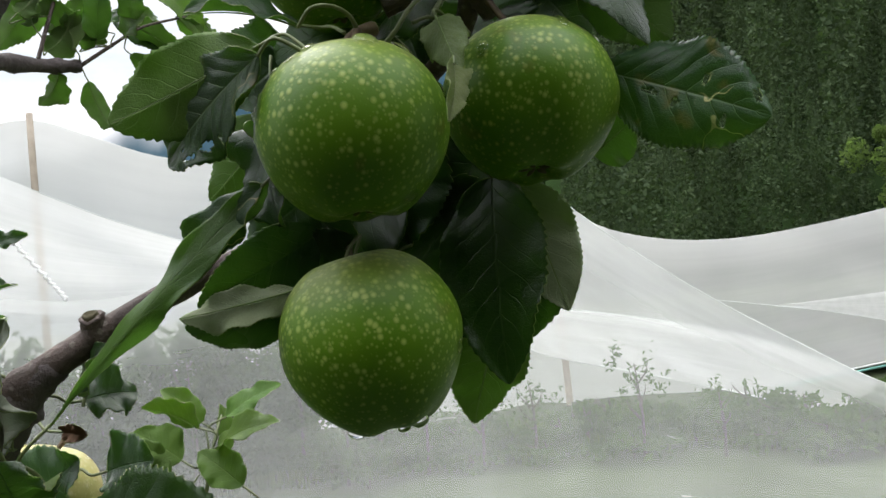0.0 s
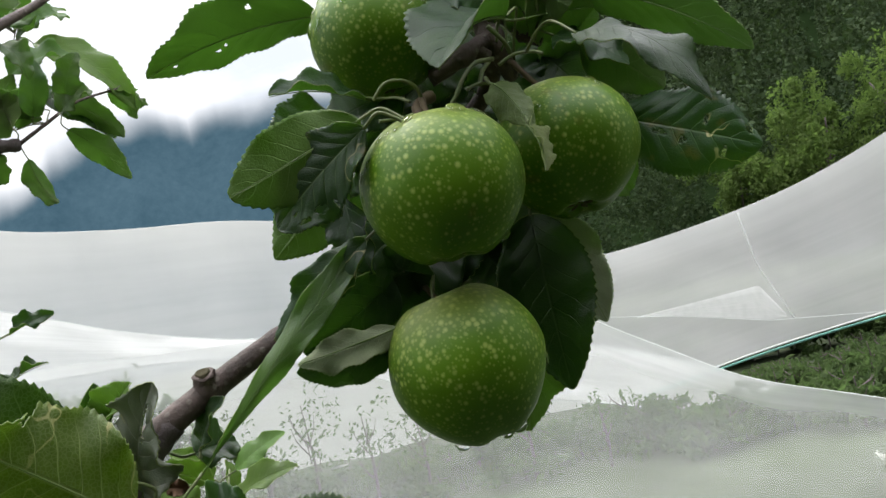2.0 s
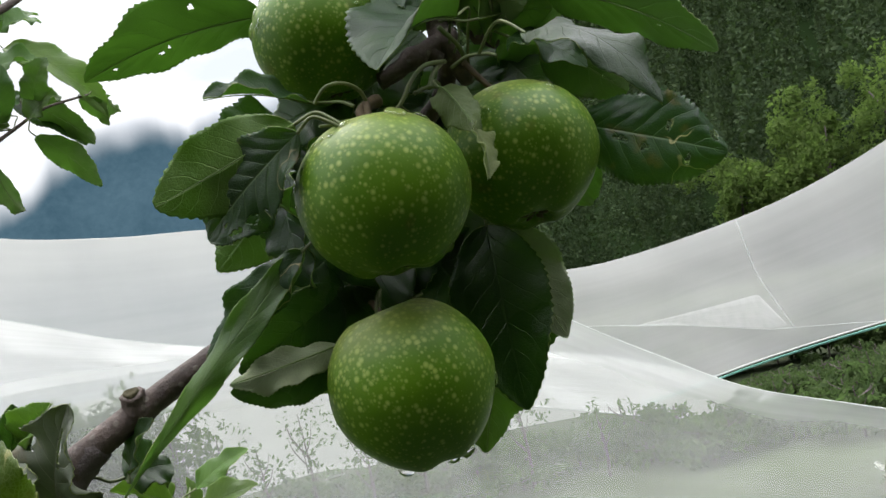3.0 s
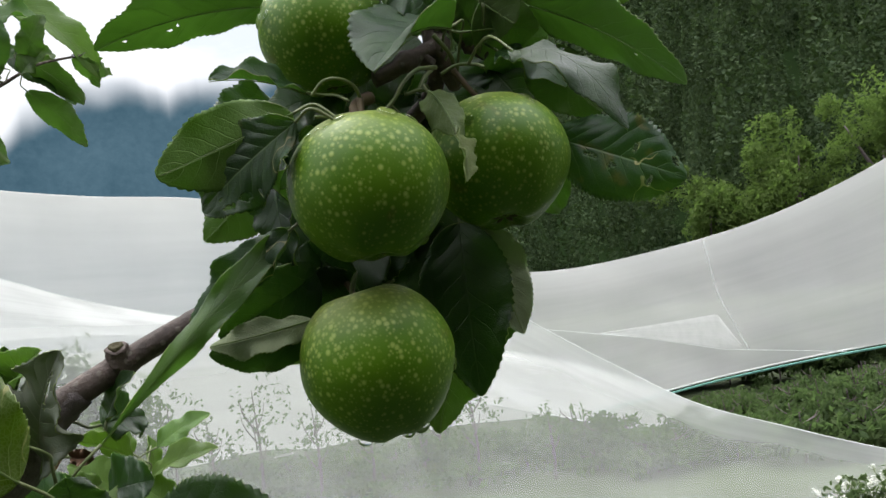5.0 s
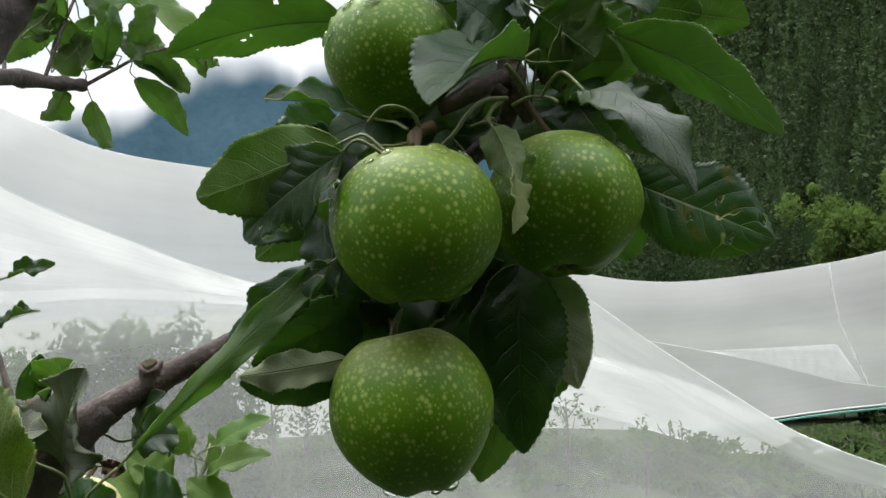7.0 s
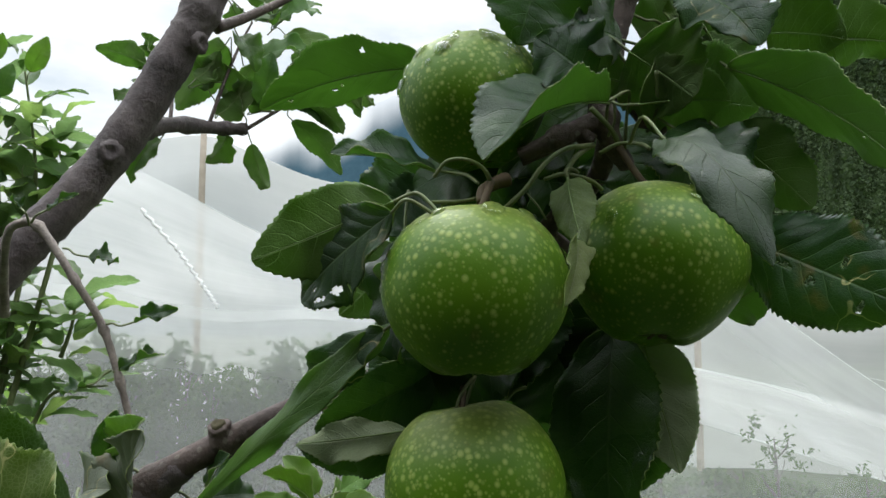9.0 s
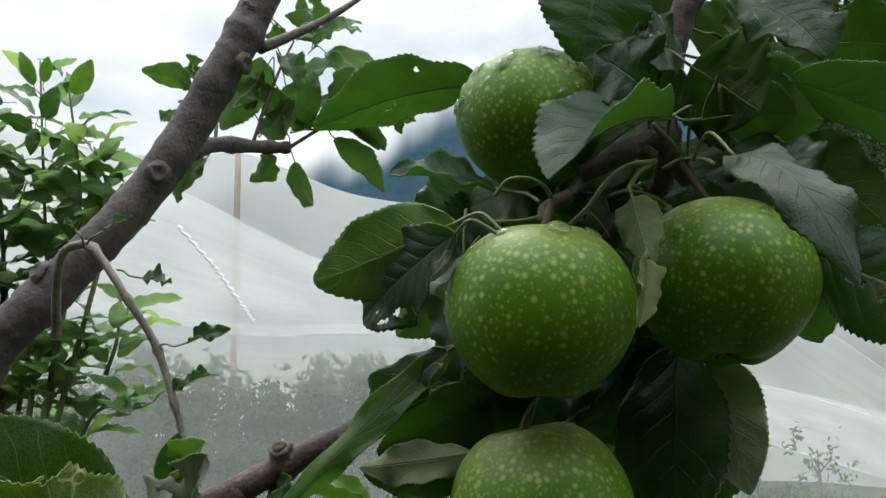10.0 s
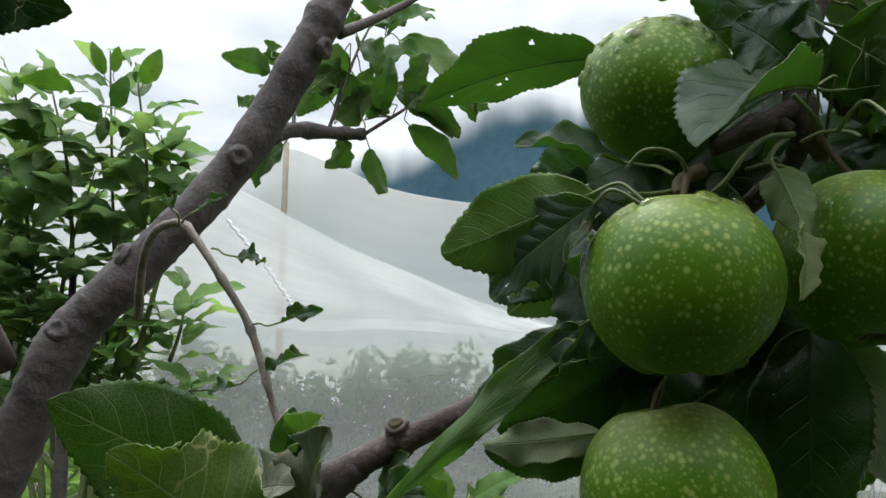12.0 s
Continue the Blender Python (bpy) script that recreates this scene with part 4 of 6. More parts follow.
# ---- the fruiting branch ----
branch = thing("apple_branch", "fruiting apple branch with toothed green leaves", "branch")
part("branch_wood", tube([(-0.2020, 0.3590, 1.4630), (-0.1740, 0.3600, 1.4825), (-0.1460, 0.3625, 1.4978), (-0.1162, 0.3640, 1.5120), (-0.0884, 0.3700, 1.5230), (-0.0555, 0.3932, 1.5340), (-0.0212, 0.4101, 1.5620), (0.0063, 0.4029, 1.5926)], (0.0076, 0.0067, 0.0059, 0.0054, 0.0053, 0.0054, 0.0056, 0.0056), 10, 16, 0.03, 1, ((0.285, 0.35, 0.012), (0.12, 0.25, 0.02), (0.45, 0.12, 0.02))), BARK, branch, "grey-brown bark with small pale pores")
part("pruned_knot", stub((-0.1464, 0.3610, 1.4988), (-0.08, -0.50, 0.86), ((0.0066, 0.001), (0.0056, 0.004), (0.0050, 0.0064), (0.0054, 0.0074), (0.0046, 0.0086), (0.0036, 0.0082), (0.0028, 0.0088), (0.0016, 0.0074)), 2), BARK, branch, "rough pruning scar")
part("knot_core", stub((-0.1464, 0.3610, 1.4988), (-0.08, -0.50, 0.86), ((0.0034, 0.0078), (0.0032, 0.0094), (0.0022, 0.0100), (0.0014, 0.0088), (0.0006, 0.0092)), 9), CALYX, branch, "dark cracked heart of the scar")
part("branch_wood", tube([(0.0444, 0.3740, 1.7151), (0.0340, 0.3737, 1.6974), (0.0274, 0.3752, 1.6721), (0.0238, 0.3738, 1.6510), (0.0264, 0.3692, 1.6343), (0.0344, 0.3826, 1.6241)], (0.0066, 0.0062, 0.0060, 0.0062, 0.0052, 0.0040), 8, 14, 0.05, 3, ((0.45, 0.3, 0.04), (0.7, 0.35, 0.05))), BARK, branch)
part("spur", tube([(0.0250, 0.3708, 1.6437), (0.0045, 0.3592, 1.6319), (-0.0125, 0.3583, 1.6239)], (0.0048, 0.0042, 0.0030), 8, 12, 0.08, 4, ((0.5, 0.4, 0.1),)), BARK, branch, "knobbly fruit spur")
part("spur", tube([(0.0271, 0.3714, 1.6604), (0.0436, 0.3721, 1.6429), (0.0499, 0.3693, 1.6355)], (0.0044, 0.0040, 0.0026), 8, 12, 0.08, 5, ((0.5, 0.4, 0.1),)), BARK, branch)
part("branch_wood", tube([(0.0269, 0.3743, 1.6355), (0.0204, 0.3954, 1.6193), (-0.0032, 0.4132, 1.5983), (-0.0286, 0.4119, 1.5597), (-0.0541, 0.3883, 1.5354)], (0.0050, 0.0048, 0.0048, 0.0050, 0.0054), 8, 12, 0.05, 6), BARK, branch)
part("broken_stub", tube([(-0.2984, 0.3660, 1.4251), (-0.2405, 0.3649, 1.4412), (-0.2074, 0.3643, 1.4490), (-0.1894, 0.3630, 1.4660), (-0.1794, 0.3615, 1.4770), (-0.1640, 0.3605, 1.4875)], (0.0135, 0.0130, 0.0128, 0.0118, 0.0095, 0.0062), 6, 14, 0.09, 7, ((0.72, 0.22, 0.03), (0.3, 0.15, 0.08))), BARK_OLD, branch, "lumpy cracked old wood")
part("shoot_stem", tube([(-0.1952, 0.6493, 1.3592), (-0.1871, 0.6477, 1.3881), (-0.1829, 0.6517, 1.4080), (-0.1799, 0.6658, 1.4248)], (0.0018, 0.0016, 0.0013, 0.0008), 5, 8), STALK, branch, "young green shoot")
# leaves left of the fruit
leaf(branch, (-0.0580, 0.3935, 1.6775), (-0.1529, 0.4121, 1.6650), (-0.1432, 0.5225, 0.8406), 0.043, fold=0.25, bend=0.35, wave=0.06, form=0.9, full=0.62, holes=[(0.84, 0.35, 0.016, 0.10), (0.60, 0.42, 0.022, 0.05), (0.55, 0.30, 0.012, 0.07), (0.35, -0.6, 0.02, 0.08)], label='large backlit green leaf with small insect holes')
leaf(branch, (-0.0480, 0.3500, 1.6172), (-0.0926, 0.3404, 1.6236), (0.20, -0.60, 0.78), 0.020, to=(-0.0287, 0.3430, 1.6098), fold=0.40, bend=0.30, curl=0.12, wave=0.10, form=1.3, full=0.55, label='small cupped wet leaf with upturned edges')
leaf(branch, (-0.0576, 0.3087, 1.5972), (-0.1174, 0.3169, 1.5757), (0.3431, 0.9193, 0.1929), 0.036, to=(-0.0372, 0.3017, 1.5893), under=LEAF_YOUNG, fold=0.15, bend=0.2, form=1.0, full=0.58, wave=0.05)
leaf(branch, (-0.0570, 0.3029, 1.5922), (-0.1009, 0.3294, 1.5612), (-0.4781, -0.8728, 0.0979), 0.038, to=(-0.0374, 0.3009, 1.5881), fold=0.12, bend=0.2, wave=0.1, top=LEAF_SCARRED, form=1.1, full=0.6, holes=[(0.62, -0.62, 0.05, 0.1), (0.75, -0.72, 0.05, 0.08), (0.8, -0.3, 0.03, 0.05), (0.5, -0.8, 0.02, 0.12)], label='dark leaf with ragged insect holes')
leaf(branch, (-0.0715, 0.3836, 1.5865), (-0.1059, 0.4069, 1.5559), (0.3927, 0.8861, 0.2462), 0.036, fold=0.15, form=0.9, wave=0.05, under=LEAF_YOUNG)
leaf(branch, (-0.0644, 0.3644, 1.5915), (-0.0620, 0.3485, 1.5340), (-0.8025, -0.5081, 0.3128), 0.034, fold=0.35, wave=0.18, curl=0.1)
leaf(branch, (-0.0543, 0.3718, 1.5407), (-0.0331, 0.3589, 1.5284), (-0.2369, -0.8512, -0.4684), 0.03, fold=0.3)
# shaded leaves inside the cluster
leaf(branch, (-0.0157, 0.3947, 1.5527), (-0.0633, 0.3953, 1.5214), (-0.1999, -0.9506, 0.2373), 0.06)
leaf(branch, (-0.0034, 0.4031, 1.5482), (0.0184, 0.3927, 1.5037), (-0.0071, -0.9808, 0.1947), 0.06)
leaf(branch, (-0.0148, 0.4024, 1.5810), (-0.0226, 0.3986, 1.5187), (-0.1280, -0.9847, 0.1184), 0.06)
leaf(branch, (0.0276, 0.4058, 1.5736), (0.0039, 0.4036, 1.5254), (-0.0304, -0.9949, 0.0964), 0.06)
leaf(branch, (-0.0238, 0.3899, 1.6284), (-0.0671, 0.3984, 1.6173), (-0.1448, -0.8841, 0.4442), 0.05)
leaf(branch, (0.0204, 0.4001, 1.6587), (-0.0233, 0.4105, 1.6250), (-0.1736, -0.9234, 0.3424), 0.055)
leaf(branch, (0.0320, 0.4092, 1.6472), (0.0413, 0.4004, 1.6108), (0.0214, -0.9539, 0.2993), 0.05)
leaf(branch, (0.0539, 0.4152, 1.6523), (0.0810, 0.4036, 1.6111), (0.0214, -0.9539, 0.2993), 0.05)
# layers added behind the fruit, mostly hidden, to keep back light out
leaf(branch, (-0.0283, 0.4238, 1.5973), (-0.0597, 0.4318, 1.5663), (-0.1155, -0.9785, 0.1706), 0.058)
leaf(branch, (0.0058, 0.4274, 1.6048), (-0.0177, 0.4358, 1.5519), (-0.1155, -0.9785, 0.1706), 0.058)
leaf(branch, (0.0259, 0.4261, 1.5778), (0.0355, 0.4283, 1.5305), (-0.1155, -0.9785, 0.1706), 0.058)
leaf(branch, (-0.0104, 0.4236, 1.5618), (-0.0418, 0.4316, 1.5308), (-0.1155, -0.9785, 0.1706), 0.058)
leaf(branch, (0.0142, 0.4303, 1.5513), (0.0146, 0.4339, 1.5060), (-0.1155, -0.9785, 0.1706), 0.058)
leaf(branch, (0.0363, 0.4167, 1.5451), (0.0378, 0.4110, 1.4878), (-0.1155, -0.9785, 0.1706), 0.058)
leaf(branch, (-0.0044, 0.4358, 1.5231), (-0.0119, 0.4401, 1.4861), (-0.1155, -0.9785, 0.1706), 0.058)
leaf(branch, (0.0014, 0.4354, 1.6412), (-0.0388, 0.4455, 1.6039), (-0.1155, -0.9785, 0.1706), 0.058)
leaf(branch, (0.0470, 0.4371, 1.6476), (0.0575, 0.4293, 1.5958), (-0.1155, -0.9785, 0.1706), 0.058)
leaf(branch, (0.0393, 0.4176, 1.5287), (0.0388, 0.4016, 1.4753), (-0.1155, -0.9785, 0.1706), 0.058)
# leaves along the lower twig
leaf(branch, (-0.1510, 0.3200, 1.4660), (-0.0630, 0.3310, 1.5510), (-0.12, -0.96, 0.10), 0.0165, to=(-0.1600, 0.3400, 1.4355), fold=-0.45, bend=0.15, wave=0.26, twist=0.4, form=1.9, full=0.7, top=LEAF_SHOOT, label='long folded leaf rising beside the branch')
leaf(branch, (-0.0640, 0.3240, 1.5482), (-0.1126, 0.3455, 1.5136), (-0.4439, -0.8614, 0.2469), 0.022, fold=0.15, bend=0.1, wave=0.12, top=LEAF_SCARRED)
leaf(branch, (-0.1545, 0.3642, 1.4737), (-0.1394, 0.3518, 1.4940), (-0.8835, -0.4020, 0.2405), 0.018, to=(-0.1561, 0.3639, 1.4686), fold=0.3, wave=0.1)
leaf(branch, (-0.0567, 0.3493, 1.4975), (-0.1056, 0.3476, 1.4974), (-0.2649, -0.9118, -0.3138), 0.024, to=(-0.0326, 0.3639, 1.5286), fold=0.15, bend=0.1, wave=0.08, form=1.05, label='folded leaf in the shade of an apple')
leaf(branch, (-0.0567, 0.3383, 1.5072), (-0.1043, 0.3380, 1.5005), (0.0113, 0.8394, -0.5434), 0.02, to=(-0.0329, 0.3609, 1.5285), fold=0.1, bend=0.1, wave=0.12, form=1.05, under=LEAF_PALE, label='pale folded-over half of a leaf')
leaf(branch, (-0.0652, 0.3873, 1.4988), (-0.0758, 0.3900, 1.4884), (0.2251, 0.8956, 0.3837), 0.022, fold=0.2)
leaf(branch, (-0.0489, 0.3641, 1.5318), (-0.1008, 0.3516, 1.5051), (-0.1169, -0.9237, -0.3649), 0.03, fold=0.15)
leaf(branch, (-0.0449, 0.3723, 1.5532), (-0.0808, 0.3679, 1.5289), (-0.1079, -0.9936, 0.0337), 0.04, fold=0.15)
leaf(branch, (-0.0292, 0.3731, 1.5156), (-0.0747, 0.3687, 1.5065), (-0.1148, -0.9790, -0.1687), 0.045, fold=0.15)
# leaves beside and below the right of the fruit
leaf(branch, (0.0273, 0.3823, 1.5498), (0.0242, 0.3668, 1.4587), (-0.3723, -0.9243, -0.0842), 0.049, fold=-0.1, bend=0.15, curl=0.15, wave=0.05, label='broad dark hanging leaf in the shade of the apples')
leaf(branch, (0.0397, 0.3854, 1.5478), (0.0554, 0.3836, 1.4866), (0.1871, 0.9391, -0.2882), 0.036, fold=0.15, bend=0.2, under=LEAF_PALE, label='pale leaf underside behind the dark leaf')
leaf(branch, (0.0265, 0.3977, 1.4871), (0.0086, 0.4151, 1.4366), (-0.1211, 0.9621, 0.2445), 0.042, fold=0.2, under=LEAF_YOUNG)
leaf(branch, (0.0088, 0.3330, 1.6085), (0.0140, 0.3020, 1.5790), (0.25, 0.85, -0.45), 0.018, to=(0.0125, 0.3498, 1.6147), fold=0.25, bend=-0.45, curl=0.1, wave=0.14, form=0.85, full=0.6, top=LEAF_MATTE, under=LEAF_MATTE, label='small pale curled leaf between two apples')
leaf(branch, (0.0120, 0.3010, 1.5810), (0.0079, 0.2770, 1.5560), (0.55, -0.80, 0.25), 0.011, to=(0.0130, 0.3060, 1.5850), fold=0.55, bend=0.3, wave=0.14, top=LEAF_MATTE, under=LEAF_MATTE, n=60, m=6)
leaf(branch, (0.0783, 0.3704, 1.5902), (0.1367, 0.3348, 1.5564), (0.0831, -0.9795, -0.1833), 0.048, fold=0.1, bend=0.2, curl=-0.14, wave=0.07, top=LEAF_SCARRED, holes=[(0.35, 0.18, 0.05, 0.05), (0.62, -0.3, 0.02, 0.12), (0.5, 0.25, 0.03, 0.1), (0.9, -0.6, 0.03, 0.3), (0.78, 0.45, 0.015, 0.2)], form=1.0, full=0.6, label='broad leaf with brown scars and torn spots')
leaf(branch, (0.0777, 0.4021, 1.5578), (0.0979, 0.3963, 1.5716), (0.1422, 0.9257, 0.3505), 0.03, fold=0.2)
leaf(branch, (0.0436, 0.3034, 1.6171), (0.0676, 0.2470, 1.5663), (-0.10, -0.30, 0.95), 0.027, to=(0.0340, 0.3470, 1.6258), fold=-0.12, bend=0.6, wave=0.1, form=0.75, label='drooping leaf reflecting the grey sky')
leaf(branch, (0.0800, 0.3830, 1.6680), (0.1413, 0.3294, 1.6032), (0.0607, 0.5658, 0.8223), 0.040, to=(0.0506, 0.3666, 1.6519), fold=0.35, bend=0.30, wave=0.05, holes=[(0.66, -0.25, 0.015, 0.06)], label='large backlit leaf with raised veins')
leaf(branch, (0.0254, 0.3404, 1.6424), (-0.0218, 0.2981, 1.6105), (-0.1106, -0.2530, 0.9611), 0.054, to=(0.0332, 0.3688, 1.6283), fold=0.72, bend=0.4, wave=0.04, form=1.1, label='leaf folded along its midrib over an apple')
# leaves of the crown of the spur
leaf(branch, (0.0349, 0.3517, 1.6666), (0.0601, 0.3448, 1.6438), (-0.0831, 0.8213, 0.5645), 0.05, to=(0.0469, 0.3629, 1.6402), fold=0.3, bend=0.3)
leaf(branch, (0.0555, 0.3791, 1.6504), (0.0966, 0.3986, 1.6532), (-0.0939, 0.8568, 0.5071), 0.055, to=(0.0434, 0.3728, 1.6367), fold=0.25)
leaf(branch, (0.0199, 0.3500, 1.6524), (-0.0045, 0.3391, 1.6703), (0.1206, -0.9633, 0.2397), 0.044, to=(0.0249, 0.3632, 1.6379), fold=0.1)
leaf(branch, (0.0322, 0.3585, 1.6742), (0.0097, 0.3468, 1.6768), (0.2119, -0.9131, 0.3484), 0.034, fold=0.2)
leaf(branch, (-0.0004, 0.3505, 1.7118), (-0.0122, 0.3456, 1.6698), (0.2255, -0.9741, -0.0151), 0.05, fold=0.15, bend=0.2)
leaf(branch, (0.0381, 0.3900, 1.6981), (0.0075, 0.3814, 1.7113), (-0.0939, 0.8568, 0.5071), 0.045, fold=0.2)
leaf(branch, (0.0616, 0.3546, 1.6944), (0.0863, 0.3413, 1.6634), (0.3131, -0.9027, 0.2952), 0.048, fold=0.2, wave=0.08, top=LEAF_SCARRED)
leaf(branch, (0.0715, 0.4016, 1.7093), (0.0575, 0.3951, 1.6933), (-0.2133, 0.9236, 0.3186), 0.024, fold=0.2, under=LEAF_YOUNG)
leaf(branch, (0.0760, 0.4097, 1.6938), (0.0863, 0.4044, 1.6718), (-0.2133, 0.9236, 0.3186), 0.04, fold=0.2)
leaf(branch, (0.1064, 0.4198, 1.6958), (0.1451, 0.4268, 1.6931), (-0.0235, 0.7325, 0.6804), 0.044, fold=0.5, under=LEAF_YOUNG)
leaf(branch, (0.1342, 0.4348, 1.6958), (0.1782, 0.4377, 1.6926), (-0.0235, 0.7325, 0.6804), 0.044, fold=0.5, under=LEAF_YOUNG)
leaf(branch, (0.0529, 0.3563, 1.6341), (0.0801, 0.3383, 1.6080), (0.2241, -0.6859, 0.6923), 0.04, fold=0.15, bend=0.35)
leaf(branch, (0.0764, 0.3803, 1.6377), (0.1113, 0.3701, 1.6009), (0.2124, 0.8688, 0.4474), 0.036, fold=0.35, bend=0.3)
leaf(branch, (0.0383, 0.3508, 1.6434), (0.0760, 0.3535, 1.6444), (0.2124, 0.8005, 0.5605), 0.038, fold=0.3)
leaf(branch, (0.0330, 0.3612, 1.6563), (-0.0013, 0.3674, 1.6659), (0.2117, 0.7849, 0.5824), 0.035, fold=0.3)
leaf(branch, (0.0249, 0.4014, 1.6831), (-0.0135, 0.3948, 1.7107), (-0.0960, 0.9110, 0.4010), 0.045)
leaf(branch, (0.0497, 0.4040, 1.6831), (0.0776, 0.4041, 1.7135), (-0.0960, 0.9110, 0.4010), 0.045)
leaf(branch, (0.0389, 0.4485, 1.6435), (0.0032, 0.4329, 1.6182), (0.2218, -0.9568, 0.1880), 0.055)
leaf(branch, (0.0219, 0.4431, 1.6554), (0.0284, 0.4401, 1.6066), (0.2218, -0.9568, 0.1880), 0.055)
leaf(branch, (0.0640, 0.4414, 1.6644), (0.0802, 0.4490, 1.6326), (0.2218, -0.9568, 0.1880), 0.055)
leaf(branch, (-0.0101, 0.4264, 1.6472), (0.0029, 0.4342, 1.6067), (0.2218, -0.9568, 0.1880), 0.055)
leaf(branch, (0.0491, 0.4414, 1.6355), (0.0124, 0.4441, 1.6288), (0.2218, -0.9568, 0.1880), 0.055)
leaf(branch, (-0.0409, 0.4105, 1.6336), (-0.0195, 0.4189, 1.6053), (0.2218, -0.9568, 0.1880), 0.055)
leaf(branch, (-0.0575, 0.4147, 1.6263), (-0.0908, 0.4117, 1.6016), (0.1674, -0.9664, 0.1948), 0.055)
leaf(branch, (-0.0495, 0.4175, 1.6139), (-0.0801, 0.4149, 1.5891), (0.1674, -0.9664, 0.1948), 0.055)
# unseen leaves added above the fruit to block light from overhead
leaf(branch, (0.0047, 0.4688, 1.7821), (-0.0687, 0.4594, 1.7709), (-0.2913, 0.2512, 1.0000), 0.054)
leaf(branch, (-0.0147, 0.4948, 1.7739), (-0.0304, 0.5388, 1.7627), (0.0636, 0.2665, 1.0000), 0.054)
leaf(branch, (-0.0196, 0.4425, 1.8009), (-0.0943, 0.4467, 1.7896), (0.1609, -0.2036, 1.0000), 0.053)
leaf(branch, (-0.0167, 0.3962, 1.7726), (-0.0442, 0.4381, 1.7613), (0.1029, -0.0173, 1.0000), 0.053)
leaf(branch, (0.0263, 0.4680, 1.8107), (-0.0087, 0.5078, 1.7994), (-0.0992, 0.2868, 1.0000), 0.051)
leaf(branch, (0.1321, 0.4721, 1.8186), (0.0696, 0.4971, 1.8074), (-0.0292, -0.0596, 1.0000), 0.055)
leaf(branch, (0.0084, 0.4955, 1.7923), (-0.0582, 0.5162, 1.7810), (-0.0221, -0.0758, 1.0000), 0.050)
leaf(branch, (-0.0144, 0.3901, 1.8126), (-0.0637, 0.3562, 1.8014), (-0.2833, -0.1199, 1.0000), 0.047)
leaf(branch, (-0.0112, 0.4428, 1.7921), (0.0604, 0.4562, 1.7808), (0.0434, 0.1821, 1.0000), 0.046)
leaf(branch, (0.0243, 0.4570, 1.7970), (-0.0506, 0.4552, 1.7858), (-0.0231, 0.2368, 1.0000), 0.051)
leaf(branch, (0.0765, 0.4333, 1.7962), (0.1337, 0.4041, 1.7850), (-0.1749, 0.2667, 1.0000), 0.046)
leaf(branch, (0.0752, 0.3837, 1.8082), (0.0264, 0.3496, 1.7970), (0.2175, 0.2650, 1.0000), 0.049)
leaf(branch, (0.0872, 0.4909, 1.8053), (0.0542, 0.5313, 1.7940), (-0.1083, -0.1251, 1.0000), 0.055)
leaf(branch, (0.0450, 0.4936, 1.8207), (0.0167, 0.4519, 1.8095), (-0.2980, 0.2401, 1.0000), 0.054)
leaf(branch, (-0.0191, 0.4572, 1.7900), (-0.0810, 0.4318, 1.7788), (0.0665, 0.0598, 1.0000), 0.048)
leaf(branch, (-0.0088, 0.4761, 1.8242), (0.0168, 0.5184, 1.8130), (-0.1736, -0.0735, 1.0000), 0.049)
leaf(branch, (0.1216, 0.4043, 1.7922), (0.0766, 0.3683, 1.7810), (0.0070, -0.0997, 1.0000), 0.053)
leaf(branch, (0.0017, 0.4030, 1.7912), (0.0187, 0.3592, 1.7799), (-0.1477, -0.2343, 1.0000), 0.054)
# low leaves about the old branch
leaf(branch, (-0.1801, 0.2988, 1.4757), (-0.2465, 0.2585, 1.5184), (0.35, -0.80, -0.10), 0.050, to=(-0.1703, 0.3282, 1.4492), fold=-0.25, form=1.0, bend=-0.2, wave=0.06, top=LEAF_VEINED, label='big green leaf with strong veins low on the branch')
leaf(branch, (-0.1807, 0.3515, 1.4608), (-0.1622, 0.3170, 1.5074), (-0.4106, -0.8929, 0.1850), 0.042, fold=0.35, wave=0.16, top=LEAF_GREY, under=LEAF_GREY, holes=[(0.72, 0.12, 0.15, 0.1), (0.55, -0.9, 0.05, 0.25)], label='greyish ragged leaf split at its tip')
leaf(branch, (-0.1893, 0.3503, 1.4943), (-0.1761, 0.3447, 1.5093), (-0.3866, -0.8769, 0.2857), 0.022, to=(-0.1787, 0.3577, 1.4812), fold=0.95, top=LEAF_YOUNG)
leaf(branch, (-0.1601, 0.3135, 1.4391), (-0.1609, 0.3021, 1.4579), (0.0222, -0.8465, 0.5319), 0.034, fold=0.2, wave=0.14, label='dark wet leaf')
leaf(branch, (-0.2151, 0.3094, 1.4648), (-0.1874, 0.3018, 1.4451), (0.0393, -0.8109, 0.5839), 0.03, fold=0.3, wave=0.1)
leaf(branch, (-0.1789, 0.3938, 1.4554), (-0.1680, 0.3939, 1.4530), (0.1180, -0.9828, 0.1421), 0.012, fold=0.8, wave=0.3, top=DEAD_LEAF, under=DEAD_LEAF, label='small curled dead brown leaf')
leaf(branch, (-0.1649, 0.4049, 1.4338), (-0.1428, 0.4046, 1.4367), (0.1569, -0.8262, 0.5411), 0.034, fold=0.25, wave=0.1)
leaf(branch, (-0.1980, 0.3530, 1.4885), (-0.1920, 0.3496, 1.5124), (0.4295, -0.8980, 0.0951), 0.016, fold=0.6)
leaf(branch, (-0.1599, 0.3749, 1.4704), (-0.1416, 0.3878, 1.4705), (0.1636, -0.7850, 0.5976), 0.03, fold=0.3, wave=0.12)
